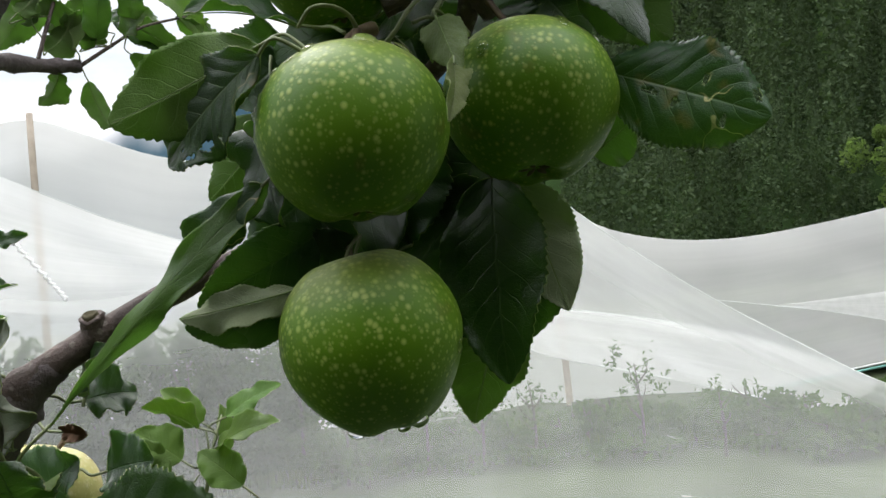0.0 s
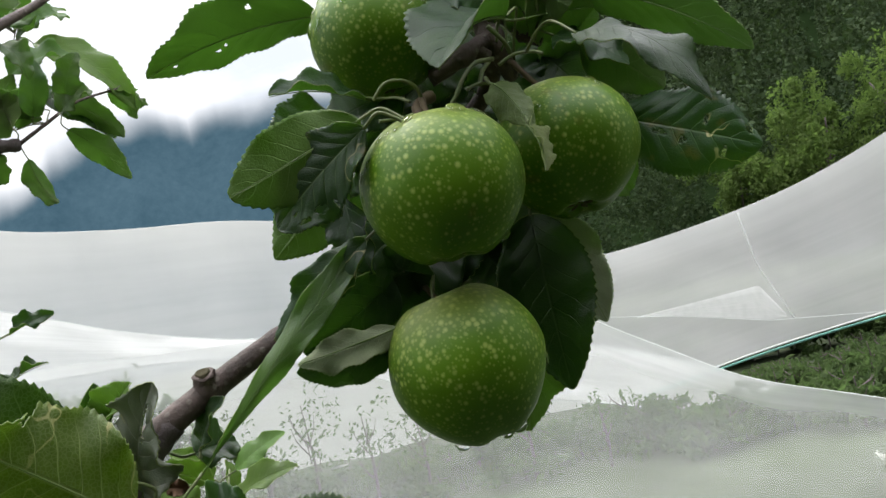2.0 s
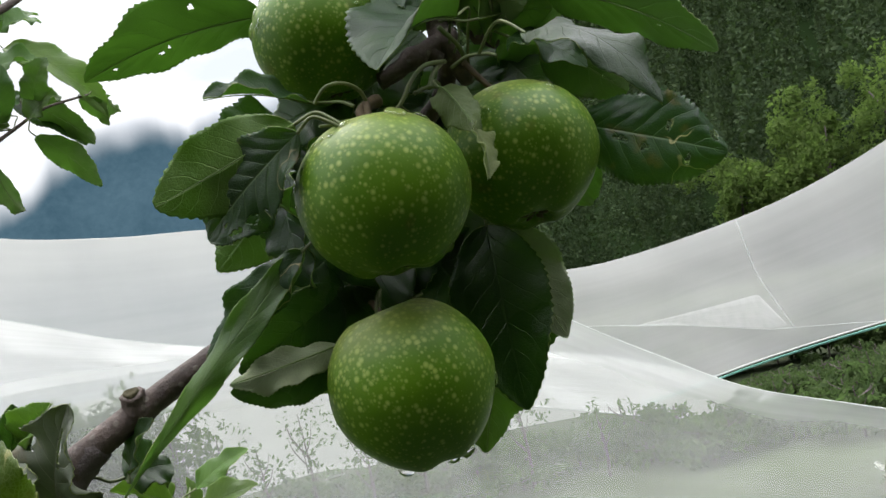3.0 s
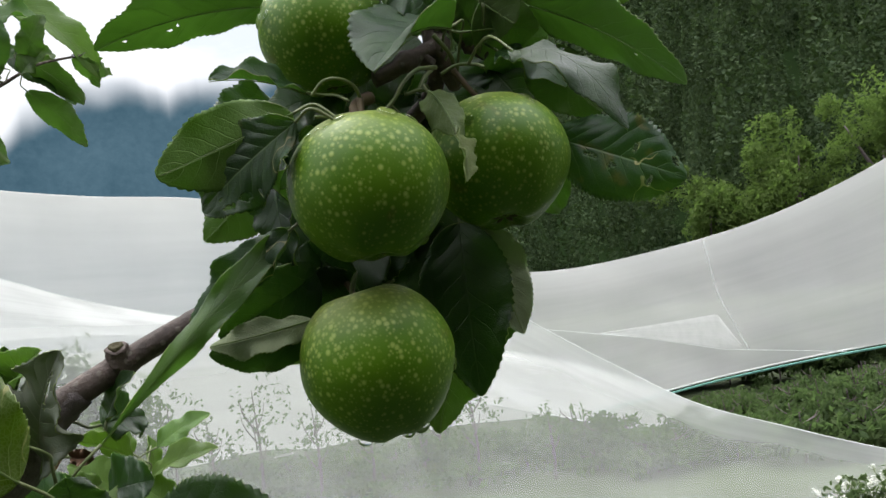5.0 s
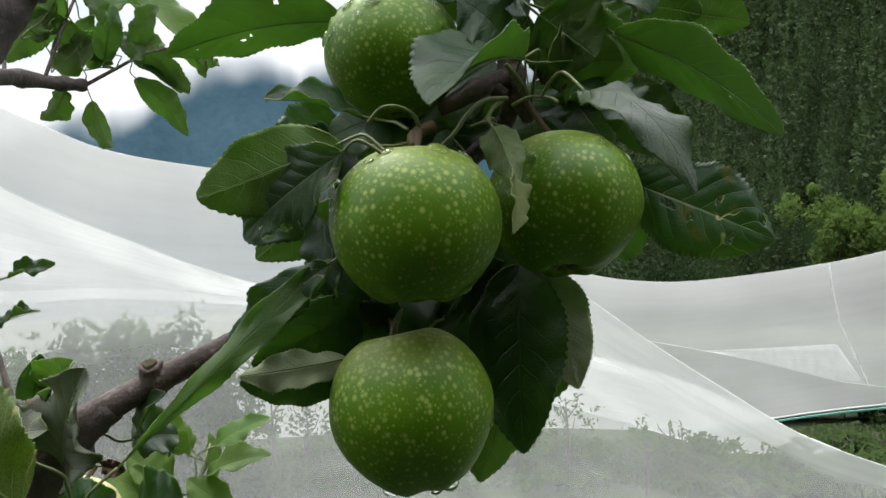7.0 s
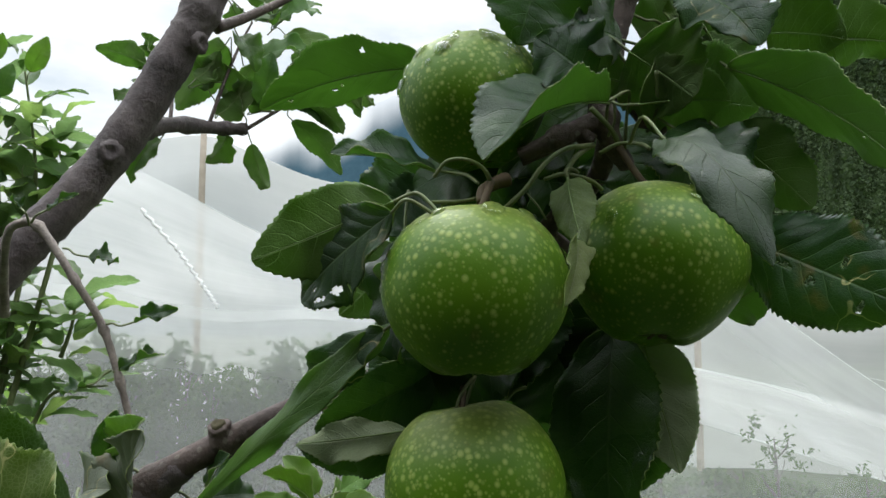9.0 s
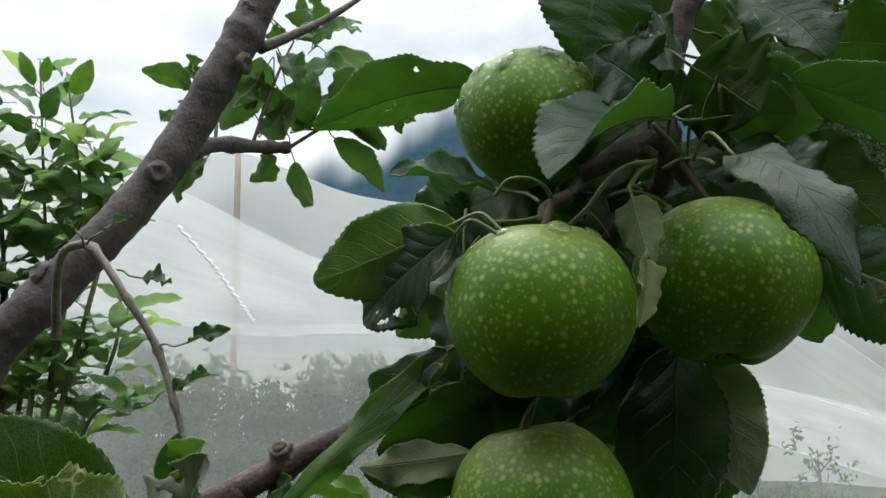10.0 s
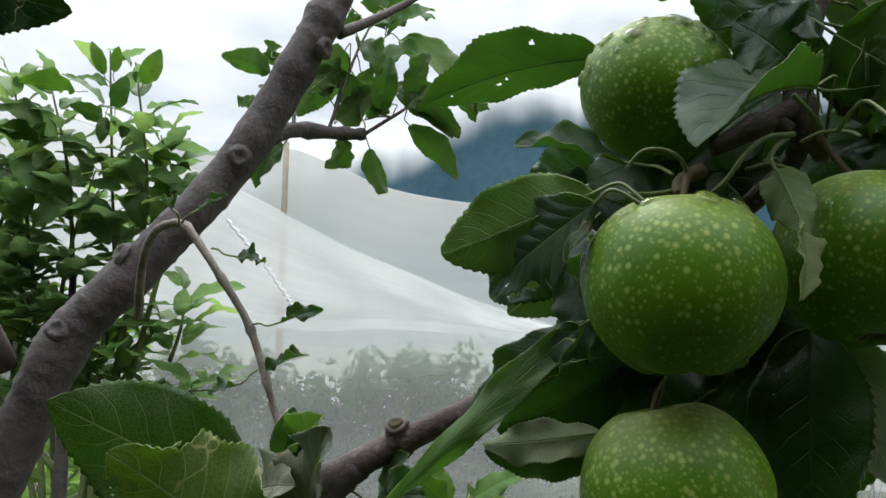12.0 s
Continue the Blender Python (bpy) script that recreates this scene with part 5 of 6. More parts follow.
leaf(branch, (-0.1424, 0.3123, 1.4206), (-0.0677, 0.2796, 1.4195), (-0.1056, -0.9775, 0.1823), 0.062, fold=-0.1, bend=0.25, wave=0.04, holes=[(0.45, 0.35, 0.03, 0.06), (0.6, 0.4, 0.04, 0.05)], label='wide toothed leaf below the fruit')
leaf(branch, (-0.2088, 0.3534, 1.4734), (-0.1806, 0.3274, 1.4822), (-0.2385, -0.8559, 0.4588), 0.03, wave=0.1, top=LEAF_GREY)
leaf(branch, (-0.2010, 0.4059, 1.4190), (-0.1730, 0.3945, 1.4426), (-0.0633, -0.9290, 0.3645), 0.045, fold=0.2, wave=0.1)
leaf(branch, (-0.1702, 0.2748, 1.4623), (-0.2122, 0.2455, 1.5036), (0.1166, 0.9653, -0.2337), 0.052, to=(-0.1700, 0.2905, 1.4251), fold=0.35, bend=0.3, wave=0.16, top=LEAF_YOUNG, under=LEAF_VEINED_PALE, holes=[(0.3, 0.92, 0.07, 0.3), (0.42, 0.95, 0.03, 0.2), (0.72, -1.0, 0.05, 0.35), (0.60, 1.0, 0.05, 0.30), (0.85, 0.8, 0.06, 0.25)], label='bright torn leaf with pale veins')
# young shoot
leaf(branch, (-0.1771, 0.6368, 1.4050), (-0.1247, 0.6105, 1.4228), (0.2737, -0.6286, 0.7280), 0.03, to=(-0.1871, 0.6477, 1.3881), fold=0.35, bend=0.3, top=LEAF_YOUNG, under=LEAF_YOUNG)
leaf(branch, (-0.1739, 0.6558, 1.4243), (-0.1318, 0.6646, 1.4439), (-0.3608, -0.6722, 0.6465), 0.024, to=(-0.1871, 0.6477, 1.3881), fold=0.35, bend=0.3, top=LEAF_YOUNG, under=LEAF_YOUNG)
leaf(branch, (-0.1893, 0.6360, 1.4205), (-0.2300, 0.6353, 1.4398), (0.0721, 0.7242, 0.6859), 0.03, to=(-0.1871, 0.6477, 1.3881), fold=0.35, bend=0.3, top=LEAF_YOUNG, under=LEAF_YOUNG)
leaf(branch, (-0.1923, 0.6560, 1.4219), (-0.2213, 0.6547, 1.4500), (0.3684, -0.7534, 0.5447), 0.024, to=(-0.1871, 0.6477, 1.3881), fold=0.35, bend=0.3, top=LEAF_YOUNG, under=LEAF_YOUNG)
leaf(branch, (-0.2010, 0.6272, 1.3998), (-0.2339, 0.6261, 1.4238), (0.1695, -0.7394, 0.6516), 0.034, to=(-0.1871, 0.6477, 1.3881), fold=0.35, bend=0.3, top=LEAF_YOUNG, under=LEAF_YOUNG)
leaf(branch, (-0.1794, 0.6673, 1.3963), (-0.1826, 0.6754, 1.4326), (0.7566, -0.6462, 0.0999), 0.016, to=(-0.1871, 0.6477, 1.3881), fold=0.35, bend=0.3, top=LEAF_YOUNG, under=LEAF_YOUNG)
leaf(branch, (-0.2080, 0.6178, 1.3883), (-0.2460, 0.6167, 1.4126), (0.0699, -0.7431, 0.6655), 0.036, to=(-0.1871, 0.6477, 1.3881), fold=0.35, bend=0.3, top=LEAF_YOUNG, under=LEAF_YOUNG)
leaf(branch, (-0.1589, 0.6281, 1.3769), (-0.1919, 0.6370, 1.4032), (0.0699, -0.7431, 0.6655), 0.03, to=(-0.1871, 0.6477, 1.3881), fold=0.35, bend=0.3, top=LEAF_YOUNG, under=LEAF_YOUNG)
# bare stalks about the spur
part("leaf_stalk", tube([(-0.0169, 0.3397, 1.5987), (-0.0085, 0.3386, 1.6065), (-0.0014, 0.3411, 1.6165), (0.0076, 0.3484, 1.6246), (0.0196, 0.3590, 1.6283)], (0.0011, 0.00099, 0.00121), 8, 8, 0.05), STALK, branch)
part("leaf_stalk", tube([(0.0221, 0.3600, 1.6249), (0.0303, 0.3574, 1.6283), (0.0389, 0.3523, 1.6266), (0.0420, 0.3482, 1.6236)], (0.0009, 0.00081, 0.00099), 8, 8, 0.05), STALK, branch)
part("leaf_stalk", tube([(-0.0011, 0.3419, 1.6107), (0.0071, 0.3445, 1.6132), (0.0174, 0.3512, 1.6117), (0.0227, 0.3580, 1.6086)], (0.0009, 0.00081, 0.00099), 8, 8, 0.05), STALK, branch)
part("leaf_stalk", tube([(-0.0466, 0.3364, 1.6118), (-0.0407, 0.3329, 1.6175), (-0.0327, 0.3337, 1.6182), (-0.0262, 0.3366, 1.6151), (-0.0231, 0.3410, 1.6097)], (0.0009, 0.00081, 0.00099), 8, 8, 0.05), STALK, branch)
part("leaf_stalk", tube([(-0.0466, 0.3306, 1.6003), (-0.0354, 0.3351, 1.6011), (-0.0264, 0.3399, 1.6039), (-0.0232, 0.3423, 1.6077)], (0.0008, 0.00072, 0.00088), 8, 8, 0.05), STALK, branch)
part("leaf_stalk", tube([(0.0072, 0.3476, 1.6134), (0.0113, 0.3518, 1.6212), (0.0172, 0.3586, 1.6273)], (0.0012, 0.00108, 0.00132), 8, 8, 0.05), STALK, branch)
part("leaf_stalk", tube([(0.0278, 0.3524, 1.6472), (0.0285, 0.3557, 1.6383), (0.0258, 0.3620, 1.6326)], (0.0006, 0.00054, 0.00066), 8, 8, 0.05), STALK, branch)
part("leaf_stalk", tube([(0.0184, 0.3508, 1.6425), (0.0265, 0.3557, 1.6347), (0.0302, 0.3614, 1.6292)], (0.0012, 0.00108, 0.00132), 8, 8, 0.05), STALK, branch)
part("leaf_stalk", tube([(0.0455, 0.3472, 1.6564), (0.0460, 0.3549, 1.6443), (0.0446, 0.3639, 1.6357)], (0.0009, 0.00081, 0.00099), 8, 8, 0.05), STALK, branch)
part("leaf_stalk", tube([(-0.0090, 0.3386, 1.6053), (-0.0038, 0.3385, 1.5992), (-0.0005, 0.3410, 1.5937)], (0.0004, 0.00036, 0.00044), 8, 8, 0.05), STALK, branch)
part("spur", tube([(-0.0259, 0.3374, 1.6006), (-0.0264, 0.3407, 1.6059), (-0.0224, 0.3453, 1.6099), (-0.0173, 0.3503, 1.6126)], (0.003, 0.0027, 0.0033), 8, 8, 0.05), STEM, branch)
part("spur", tube([(0.0189, 0.3648, 1.6306), (0.0094, 0.3619, 1.6360), (-0.0003, 0.3626, 1.6292), (-0.0125, 0.3624, 1.6247)], (0.004, 0.0036, 0.0044), 8, 8, 0.05), BARK, branch)


# ---- the thick limb behind, its side branches and the dry twig ----
limb = thing("apple_tree", "grey-brown apple tree limb with leafy side shoots", "tree")
part("trunk", tube([(-0.80, 0.72, -0.5), (-0.79, 0.71, 0.2), (-0.74, 0.68, 0.9), (-0.6450, 0.6710, 1.3700)], (0.055, 0.047, 0.040, 0.031), 10, 20, 0.04, 14), BARK_OLD, limb)
part("limb_wood", tube([(-0.6498, 0.6705, 1.3556), (-0.6161, 0.6798, 1.4369), (-0.5708, 0.6892, 1.5415), (-0.5090, 0.7068, 1.6118), (-0.4289, 0.7354, 1.7158), (-0.3649, 0.7484, 1.8294), (-0.3381, 0.7582, 1.8919), (-0.3077, 0.7676, 1.9644)], (0.0265, 0.0245, 0.0222, 0.0203, 0.0190, 0.0183, 0.0177, 0.017), 26, 28, 0.035, 8, ((0.27, 0.14, 0.03), (0.40, 0.12, 0.025), (0.78, 0.16, 0.02), (0.6, 0.08, 0.02), (0.68, 0.09, 0.012), (0.31, 0.06, 0.004), (0.345, 0.05, 0.004), (0.455, 0.06, 0.004), (0.485, 0.05, 0.004), (0.53, 0.07, 0.005), (0.57, 0.05, 0.004), (0.64, 0.06, 0.004), (0.73, 0.05, 0.004), (0.22, 0.05, 0.005))), BARK_OLD, limb, "bark ringed with old bud scars")
part("side_branch", tube([(-0.4064, 0.7485, 1.7404), (-0.3917, 0.7814, 1.7566), (-0.3767, 0.8358, 1.7666), (-0.3449, 0.8641, 1.7703)], (0.0095, 0.0080, 0.0072, 0.0058), 8, 12, 0.10, 9, ((0.5, 0.25, 0.06), (0.82, 0.3, 0.05), (0.97, 0.25, 0.03))), BARK_OLD, limb)
part("side_branch", tube([(-0.3422, 0.7723, 1.8509), (-0.3242, 0.8053, 1.8739), (-0.2891, 0.8508, 1.9141), (-0.2435, 0.8973, 1.9693)], (0.0062, 0.0050, 0.0040, 0.0015), 6, 10, 0.05, 10), BARK, limb)
part("bud_scar", stub((-0.566, 0.6684, 1.5495), (0.006, -0.026, 0.01), ((0.012, 0.0), (0.0095, 0.003), (0.0075, 0.0045), (0.0055, 0.0042), (0.003, 0.002)), 60), BARK_OLD, limb)
part("bud_scar", stub((-0.5186, 0.6892, 1.6214), (-0.012, -0.022, 0.012), ((0.012, 0.0), (0.0095, 0.003), (0.0075, 0.0045), (0.0055, 0.0042), (0.003, 0.002)), 61), BARK_OLD, limb)
part("bud_scar", stub((-0.4177, 0.7178, 1.7158), (0.014, -0.022, 0.0), ((0.012, 0.0), (0.0095, 0.003), (0.0075, 0.0045), (0.0055, 0.0042), (0.003, 0.002)), 62), BARK_OLD, limb)
part("bud_scar", stub((-0.3457, 0.7436, 1.8262), (0.024, -0.006, -0.004), ((0.012, 0.0), (0.0095, 0.003), (0.0075, 0.0045), (0.0055, 0.0042), (0.003, 0.002)), 63), BARK_OLD, limb)
limb_line = spline([(-0.6161, 0.6798, 1.4369), (-0.5708, 0.6892, 1.5415), (-0.5090, 0.7068, 1.6118), (-0.4289, 0.7354, 1.7158), (-0.3649, 0.7484, 1.8294), (-0.3077, 0.7676, 1.9644)], 12)
rng = np.random.RandomState(77)
for k in range(34):
    p = limb_line[int(rng.uniform(3, 58))]
    face = Vector((rng.uniform(-0.9, 0.9), -rng.uniform(0.35, 1), rng.uniform(-0.3, 0.3))).normalized()
    girth = 0.0205 - 0.003 * (p[2] - 1.43) / 0.5
    wide = rng.uniform(0.003, 0.0075)
    part("bark_ridge", stub(Vector(p) + face * (girth - 0.0035), face, ((wide, 0.0), (wide * 0.9, 0.0026), (wide * 0.6, 0.0042), (wide * 0.25, 0.0034)), 500 + k, 12), BARK_OLD, limb)
part("twiglet", tube([(-0.3767, 0.8358, 1.7666), (-0.366, 0.85, 1.82), (-0.358, 0.868, 1.865), (-0.35, 0.885, 1.9)], (0.0022, 0.0018, 0.0012), 6, 8, 0.08, 30), BARK, limb)
part("twiglet", tube([(-0.345, 0.8641, 1.7703), (-0.318, 0.878, 1.792), (-0.288, 0.895, 1.815), (-0.25, 0.925, 1.832)], (0.0022, 0.0018, 0.0012), 6, 8, 0.08, 30), BARK, limb)
part("twiglet", tube([(-0.392, 0.7814, 1.7566), (-0.402, 0.8, 1.8), (-0.418, 0.8, 1.838)], (0.0022, 0.0018, 0.0012), 6, 8, 0.08, 30), BARK, limb)
part("twiglet", tube([(-0.3242, 0.8053, 1.8739), (-0.338, 0.88, 1.9), (-0.352, 0.955, 1.925)], (0.0022, 0.0018, 0.0012), 6, 8, 0.08, 30), BARK, limb)
leaf(limb, (-0.2994, 0.8843, 1.7835), (-0.2505, 0.9137, 1.7264), (-0.1, 0.7, 0.5), 0.0318, fold=0.23, bend=0.75, wave=0.12, top=LEAF_SHOOT, to=(-0.303, 0.8865, 1.8035), n=48, m=4)
leaf(limb, (-0.3048, 0.8891, 1.8201), (-0.2503, 0.9184, 1.7749), (0.2, 0.8, 0.3), 0.0318, fold=0.45, bend=0.75, wave=0.12, top=LEAF_SHOOT, to=(-0.303, 0.8865, 1.8035), n=48, m=4)
leaf(limb, (-0.2569, 0.9208, 1.8287), (-0.2361, 0.9399, 1.7989), (0.2, 0.8, 0.3), 0.0232, fold=0.28, bend=0.75, wave=0.12, top=LEAF_SHOOT, to=(-0.25, 0.925, 1.832), n=48, m=4)
leaf(limb, (-0.2358, 0.9461, 1.8350), (-0.2244, 0.9612, 1.8189), (-0.3, 0.7, -0.4), 0.0215, fold=0.38, bend=0.75, wave=0.12, top=LEAF_SHOOT, to=(-0.25, 0.925, 1.832), n=48, m=4)
leaf(limb, (-0.3614, 0.8507, 1.7614), (-0.3876, 0.8579, 1.7326), (-0.3, 0.7, -0.4), 0.0318, fold=0.50, bend=0.75, wave=0.12, top=LEAF_SHOOT, to=(-0.3608, 0.85, 1.7684), n=48, m=4)
leaf(limb, (-0.3526, 0.9588, 1.9191), (-0.2975, 0.9791, 1.9529), (0.3, -0.6, 0.6), 0.0232, fold=0.44, bend=0.75, wave=0.12, top=LEAF_SHOOT, to=(-0.352, 0.955, 1.925), n=48, m=4)
leaf(limb, (-0.4260, 0.7939, 1.8418), (-0.4372, 0.7993, 1.8605), (0.2, 0.8, 0.3), 0.0189, fold=0.36, bend=0.75, wave=0.12, top=LEAF_SHOOT, to=(-0.418, 0.8, 1.838), n=48, m=4)
leaf(limb, (-0.3477, 0.8852, 1.8498), (-0.2835, 0.9097, 1.8669), (0.3, -0.6, 0.6), 0.0378, fold=0.35, bend=0.75, wave=0.12, top=LEAF_SHOOT, to=(-0.358, 0.868, 1.865), n=48, m=4)
leaf(limb, (-0.3614, 0.8393, 1.8579), (-0.4171, 0.8438, 1.7895), (-0.1, 0.7, 0.5), 0.0482, fold=0.46, bend=0.75, wave=0.12, top=LEAF_SHOOT, to=(-0.362, 0.859, 1.8425), n=48, m=4)
leaf(limb, (-0.3752, 0.8624, 1.8085), (-0.3414, 0.8764, 1.8498), (0.2, 0.8, 0.3), 0.0318, fold=0.34, bend=0.75, wave=0.12, top=LEAF_SHOOT, to=(-0.366, 0.85, 1.82), n=48, m=4)
leaf(limb, (-0.3444, 0.8522, 1.7849), (-0.3772, 0.8475, 1.8427), (0.2, 0.8, 0.3), 0.0318, fold=0.47, bend=0.75, wave=0.12, top=LEAF_SHOOT, to=(-0.3449, 0.8641, 1.7703), n=48, m=4)
leaf(limb, (-0.3452, 0.8915, 1.8020), (-0.3102, 0.9064, 1.8375), (0.3, -0.6, 0.6), 0.0318, fold=0.47, bend=0.75, wave=0.12, top=LEAF_SHOOT, to=(-0.318, 0.878, 1.792), n=48, m=4)
leaf(limb, (-0.3879, 0.8270, 1.8178), (-0.3675, 0.8385, 1.8517), (-0.3, 0.7, -0.4), 0.0318, fold=0.37, bend=0.75, wave=0.12, top=LEAF_SHOOT, to=(-0.366, 0.85, 1.82), n=48, m=4)
leaf(limb, (-0.4439, 0.7948, 1.7960), (-0.4659, 0.7990, 1.8015), (-0.3, 0.7, -0.4), 0.0215, fold=0.27, bend=0.75, wave=0.12, top=LEAF_SHOOT, to=(-0.41, 0.8, 1.819), n=48, m=4)
leaf(limb, (-0.3489, 0.9564, 1.9481), (-0.3719, 0.9565, 1.9865), (-0.3, 0.7, -0.4), 0.0267, fold=0.30, bend=0.75, wave=0.12, top=LEAF_SHOOT, to=(-0.352, 0.955, 1.925), n=48, m=4)
leaf(limb, (-0.3618, 0.8540, 1.9086), (-0.3531, 0.8683, 1.8937), (-0.3, 0.7, -0.4), 0.0267, fold=0.35, bend=0.75, wave=0.12, top=LEAF_SHOOT, to=(-0.35, 0.885, 1.9), n=48, m=4)
leaf(limb, (-0.4146, 0.7976, 1.8349), (-0.4450, 0.7993, 1.8437), (0.2, 0.8, 0.3), 0.0172, fold=0.50, bend=0.75, wave=0.12, top=LEAF_SHOOT, to=(-0.418, 0.8, 1.838), n=48, m=4)
leaf(limb, (-0.3506, 0.8663, 1.8276), (-0.3235, 0.8868, 1.7996), (-0.3, 0.7, -0.4), 0.0318, fold=0.50, bend=0.75, wave=0.12, top=LEAF_SHOOT, to=(-0.362, 0.859, 1.8425), n=48, m=4)
leaf(limb, (-0.3247, 0.7870, 1.8466), (-0.3034, 0.7824, 1.8072), (0.3, -0.6, 0.6), 0.0301, fold=0.44, bend=0.75, wave=0.12, top=LEAF_SHOOT, to=(-0.3332, 0.7888, 1.8624), n=48, m=4)
leaf(limb, (-0.3791, 0.8399, 1.8093), (-0.3968, 0.8332, 1.8458), (0.2, 0.8, 0.3), 0.0335, fold=0.44, bend=0.75, wave=0.12, top=LEAF_SHOOT, to=(-0.3713, 0.8429, 1.7933), n=48, m=4)
leaf(limb, (-0.3183, 0.8776, 1.8069), (-0.3589, 0.8539, 1.8158), (0.2, 0.8, 0.3), 0.0318, fold=0.31, bend=0.75, wave=0.12, top=LEAF_SHOOT, to=(-0.318, 0.878, 1.792), n=48, m=4)
leaf(limb, (-0.3021, 0.8788, 1.8004), (-0.2670, 0.8807, 1.8190), (0.3, -0.6, 0.6), 0.0344, fold=0.25, bend=0.75, wave=0.12, top=LEAF_SHOOT, to=(-0.303, 0.8865, 1.8035), n=48, m=4)
leaf(limb, (-0.3267, 0.8657, 1.7977), (-0.3113, 0.8487, 1.8506), (0.3, -0.6, 0.6), 0.0284, fold=0.41, bend=0.75, wave=0.12, top=LEAF_SHOOT, to=(-0.318, 0.878, 1.792), n=48, m=4)
leaf(limb, (-0.3477, 0.9410, 1.9354), (-0.3352, 0.9005, 1.9654), (0.3, -0.6, 0.6), 0.0310, fold=0.40, bend=0.75, wave=0.12, top=LEAF_SHOOT, to=(-0.352, 0.955, 1.925), n=48, m=4)
leaf(limb, (-0.3484, 0.9296, 1.9253), (-0.3585, 0.9657, 1.9635), (-0.3, 0.7, -0.4), 0.0301, fold=0.35, bend=0.75, wave=0.12, top=LEAF_SHOOT, to=(-0.345, 0.9175, 1.9125), n=48, m=4)
leaf(limb, (-0.3305, 0.9268, 1.9176), (-0.2906, 0.9522, 1.9317), (0.3, -0.6, 0.6), 0.0310, fold=0.35, bend=0.75, wave=0.12, top=LEAF_SHOOT, to=(-0.345, 0.9175, 1.9125), n=48, m=4)
leaf(limb, (-0.4257, 0.7924, 1.8235), (-0.4707, 0.7704, 1.8363), (0.2, 0.8, 0.3), 0.0292, fold=0.40, bend=0.75, wave=0.12, top=LEAF_SHOOT, to=(-0.41, 0.8, 1.819), n=48, m=4)
leaf(limb, (-0.3217, 0.8228, 1.8775), (-0.3164, 0.8606, 1.8854), (0.3, -0.6, 0.6), 0.0284, fold=0.47, bend=0.75, wave=0.12, top=LEAF_SHOOT, to=(-0.3242, 0.8053, 1.8739), n=48, m=4)
leaf(limb, (-0.2944, 0.8809, 1.8183), (-0.2717, 0.8661, 1.8577), (0.3, -0.6, 0.6), 0.0310, fold=0.31, bend=0.75, wave=0.12, top=LEAF_SHOOT, to=(-0.288, 0.895, 1.815), n=48, m=4)
leaf(limb, (-0.4016, 0.7802, 1.7414), (-0.4297, 0.7765, 1.6968), (0.3, -0.6, 0.6), 0.0292, fold=0.35, bend=0.75, wave=0.12, top=LEAF_SHOOT, to=(-0.399, 0.765, 1.7485), n=48, m=4)
leaf(limb, (-0.3381, 0.8638, 1.7537), (-0.3174, 0.8628, 1.7038), (-0.3, 0.7, -0.4), 0.0258, fold=0.48, bend=0.75, wave=0.12, top=LEAF_SHOOT, to=(-0.3449, 0.8641, 1.7703), n=48, m=4)
leaf(limb, (-0.3680, 0.8413, 1.7814), (-0.3424, 0.8575, 1.8248), (-0.3, 0.7, -0.4), 0.0344, fold=0.46, bend=0.75, wave=0.12, top=LEAF_SHOOT, to=(-0.3713, 0.8429, 1.7933), n=48, m=4)
leaf(limb, (-0.3187, 0.8390, 1.9017), (-0.3569, 0.8736, 1.9262), (0.2, 0.8, 0.3), 0.0292, fold=0.43, bend=0.75, wave=0.12, top=LEAF_SHOOT, to=(-0.3066, 0.828, 1.894), n=48, m=4)
leaf(limb, (-0.3978, 0.7679, 1.7670), (-0.4109, 0.7377, 1.7905), (0.3, -0.6, 0.6), 0.0310, fold=0.29, bend=0.75, wave=0.12, top=LEAF_SHOOT, to=(-0.392, 0.7814, 1.7566), n=48, m=4)

twig = thing("dry_twig", "thin bare grey twig with a few shrivelled leaves", "twig")
part("twig_wood", tube([(-0.5005, 0.6939, 1.5632), (-0.4682, 0.6457, 1.6007), (-0.4148, 0.5740, 1.6181), (-0.3706, 0.5225, 1.6210), (-0.3499, 0.5175, 1.6187), (-0.3177, 0.5089, 1.5838), (-0.2985, 0.5144, 1.5522), (-0.2849, 0.5146, 1.5173), (-0.2697, 0.5131, 1.4745)], (0.0046, 0.0038, 0.0032, 0.0030, 0.0029, 0.0026, 0.0025, 0.0024, 0.0020), 10, 10, 0.10, 12, ((0.5, 0.5, 0.012), (0.63, 0.4, 0.01), (0.76, 0.5, 0.01), (0.88, 0.5, 0.01))), BARK_DEAD, twig)
leaf(twig, (-0.3019, 0.5011, 1.5961), (-0.2862, 0.5106, 1.5932), (0.2, -0.5, 0.8), 0.016, fold=0.70, bend=0.30, wave=0.22, twist=1.2, to=(-0.3215, 0.5027, 1.6021), n=30, m=4)
leaf(twig, (-0.2747, 0.5128, 1.5542), (-0.2496, 0.5233, 1.5629), (0.1, -0.8, 0.5), 0.014, fold=0.90, bend=0.30, wave=0.22, twist=-1.5, to=(-0.2966, 0.5148, 1.5522), n=30, m=4)
leaf(twig, (-0.2848, 0.5140, 1.5228), (-0.2586, 0.5245, 1.5331), (0.0, -0.4, 0.9), 0.013, fold=0.80, bend=0.30, wave=0.22, twist=1.0, to=(-0.2916, 0.5196, 1.5225), n=30, m=4)
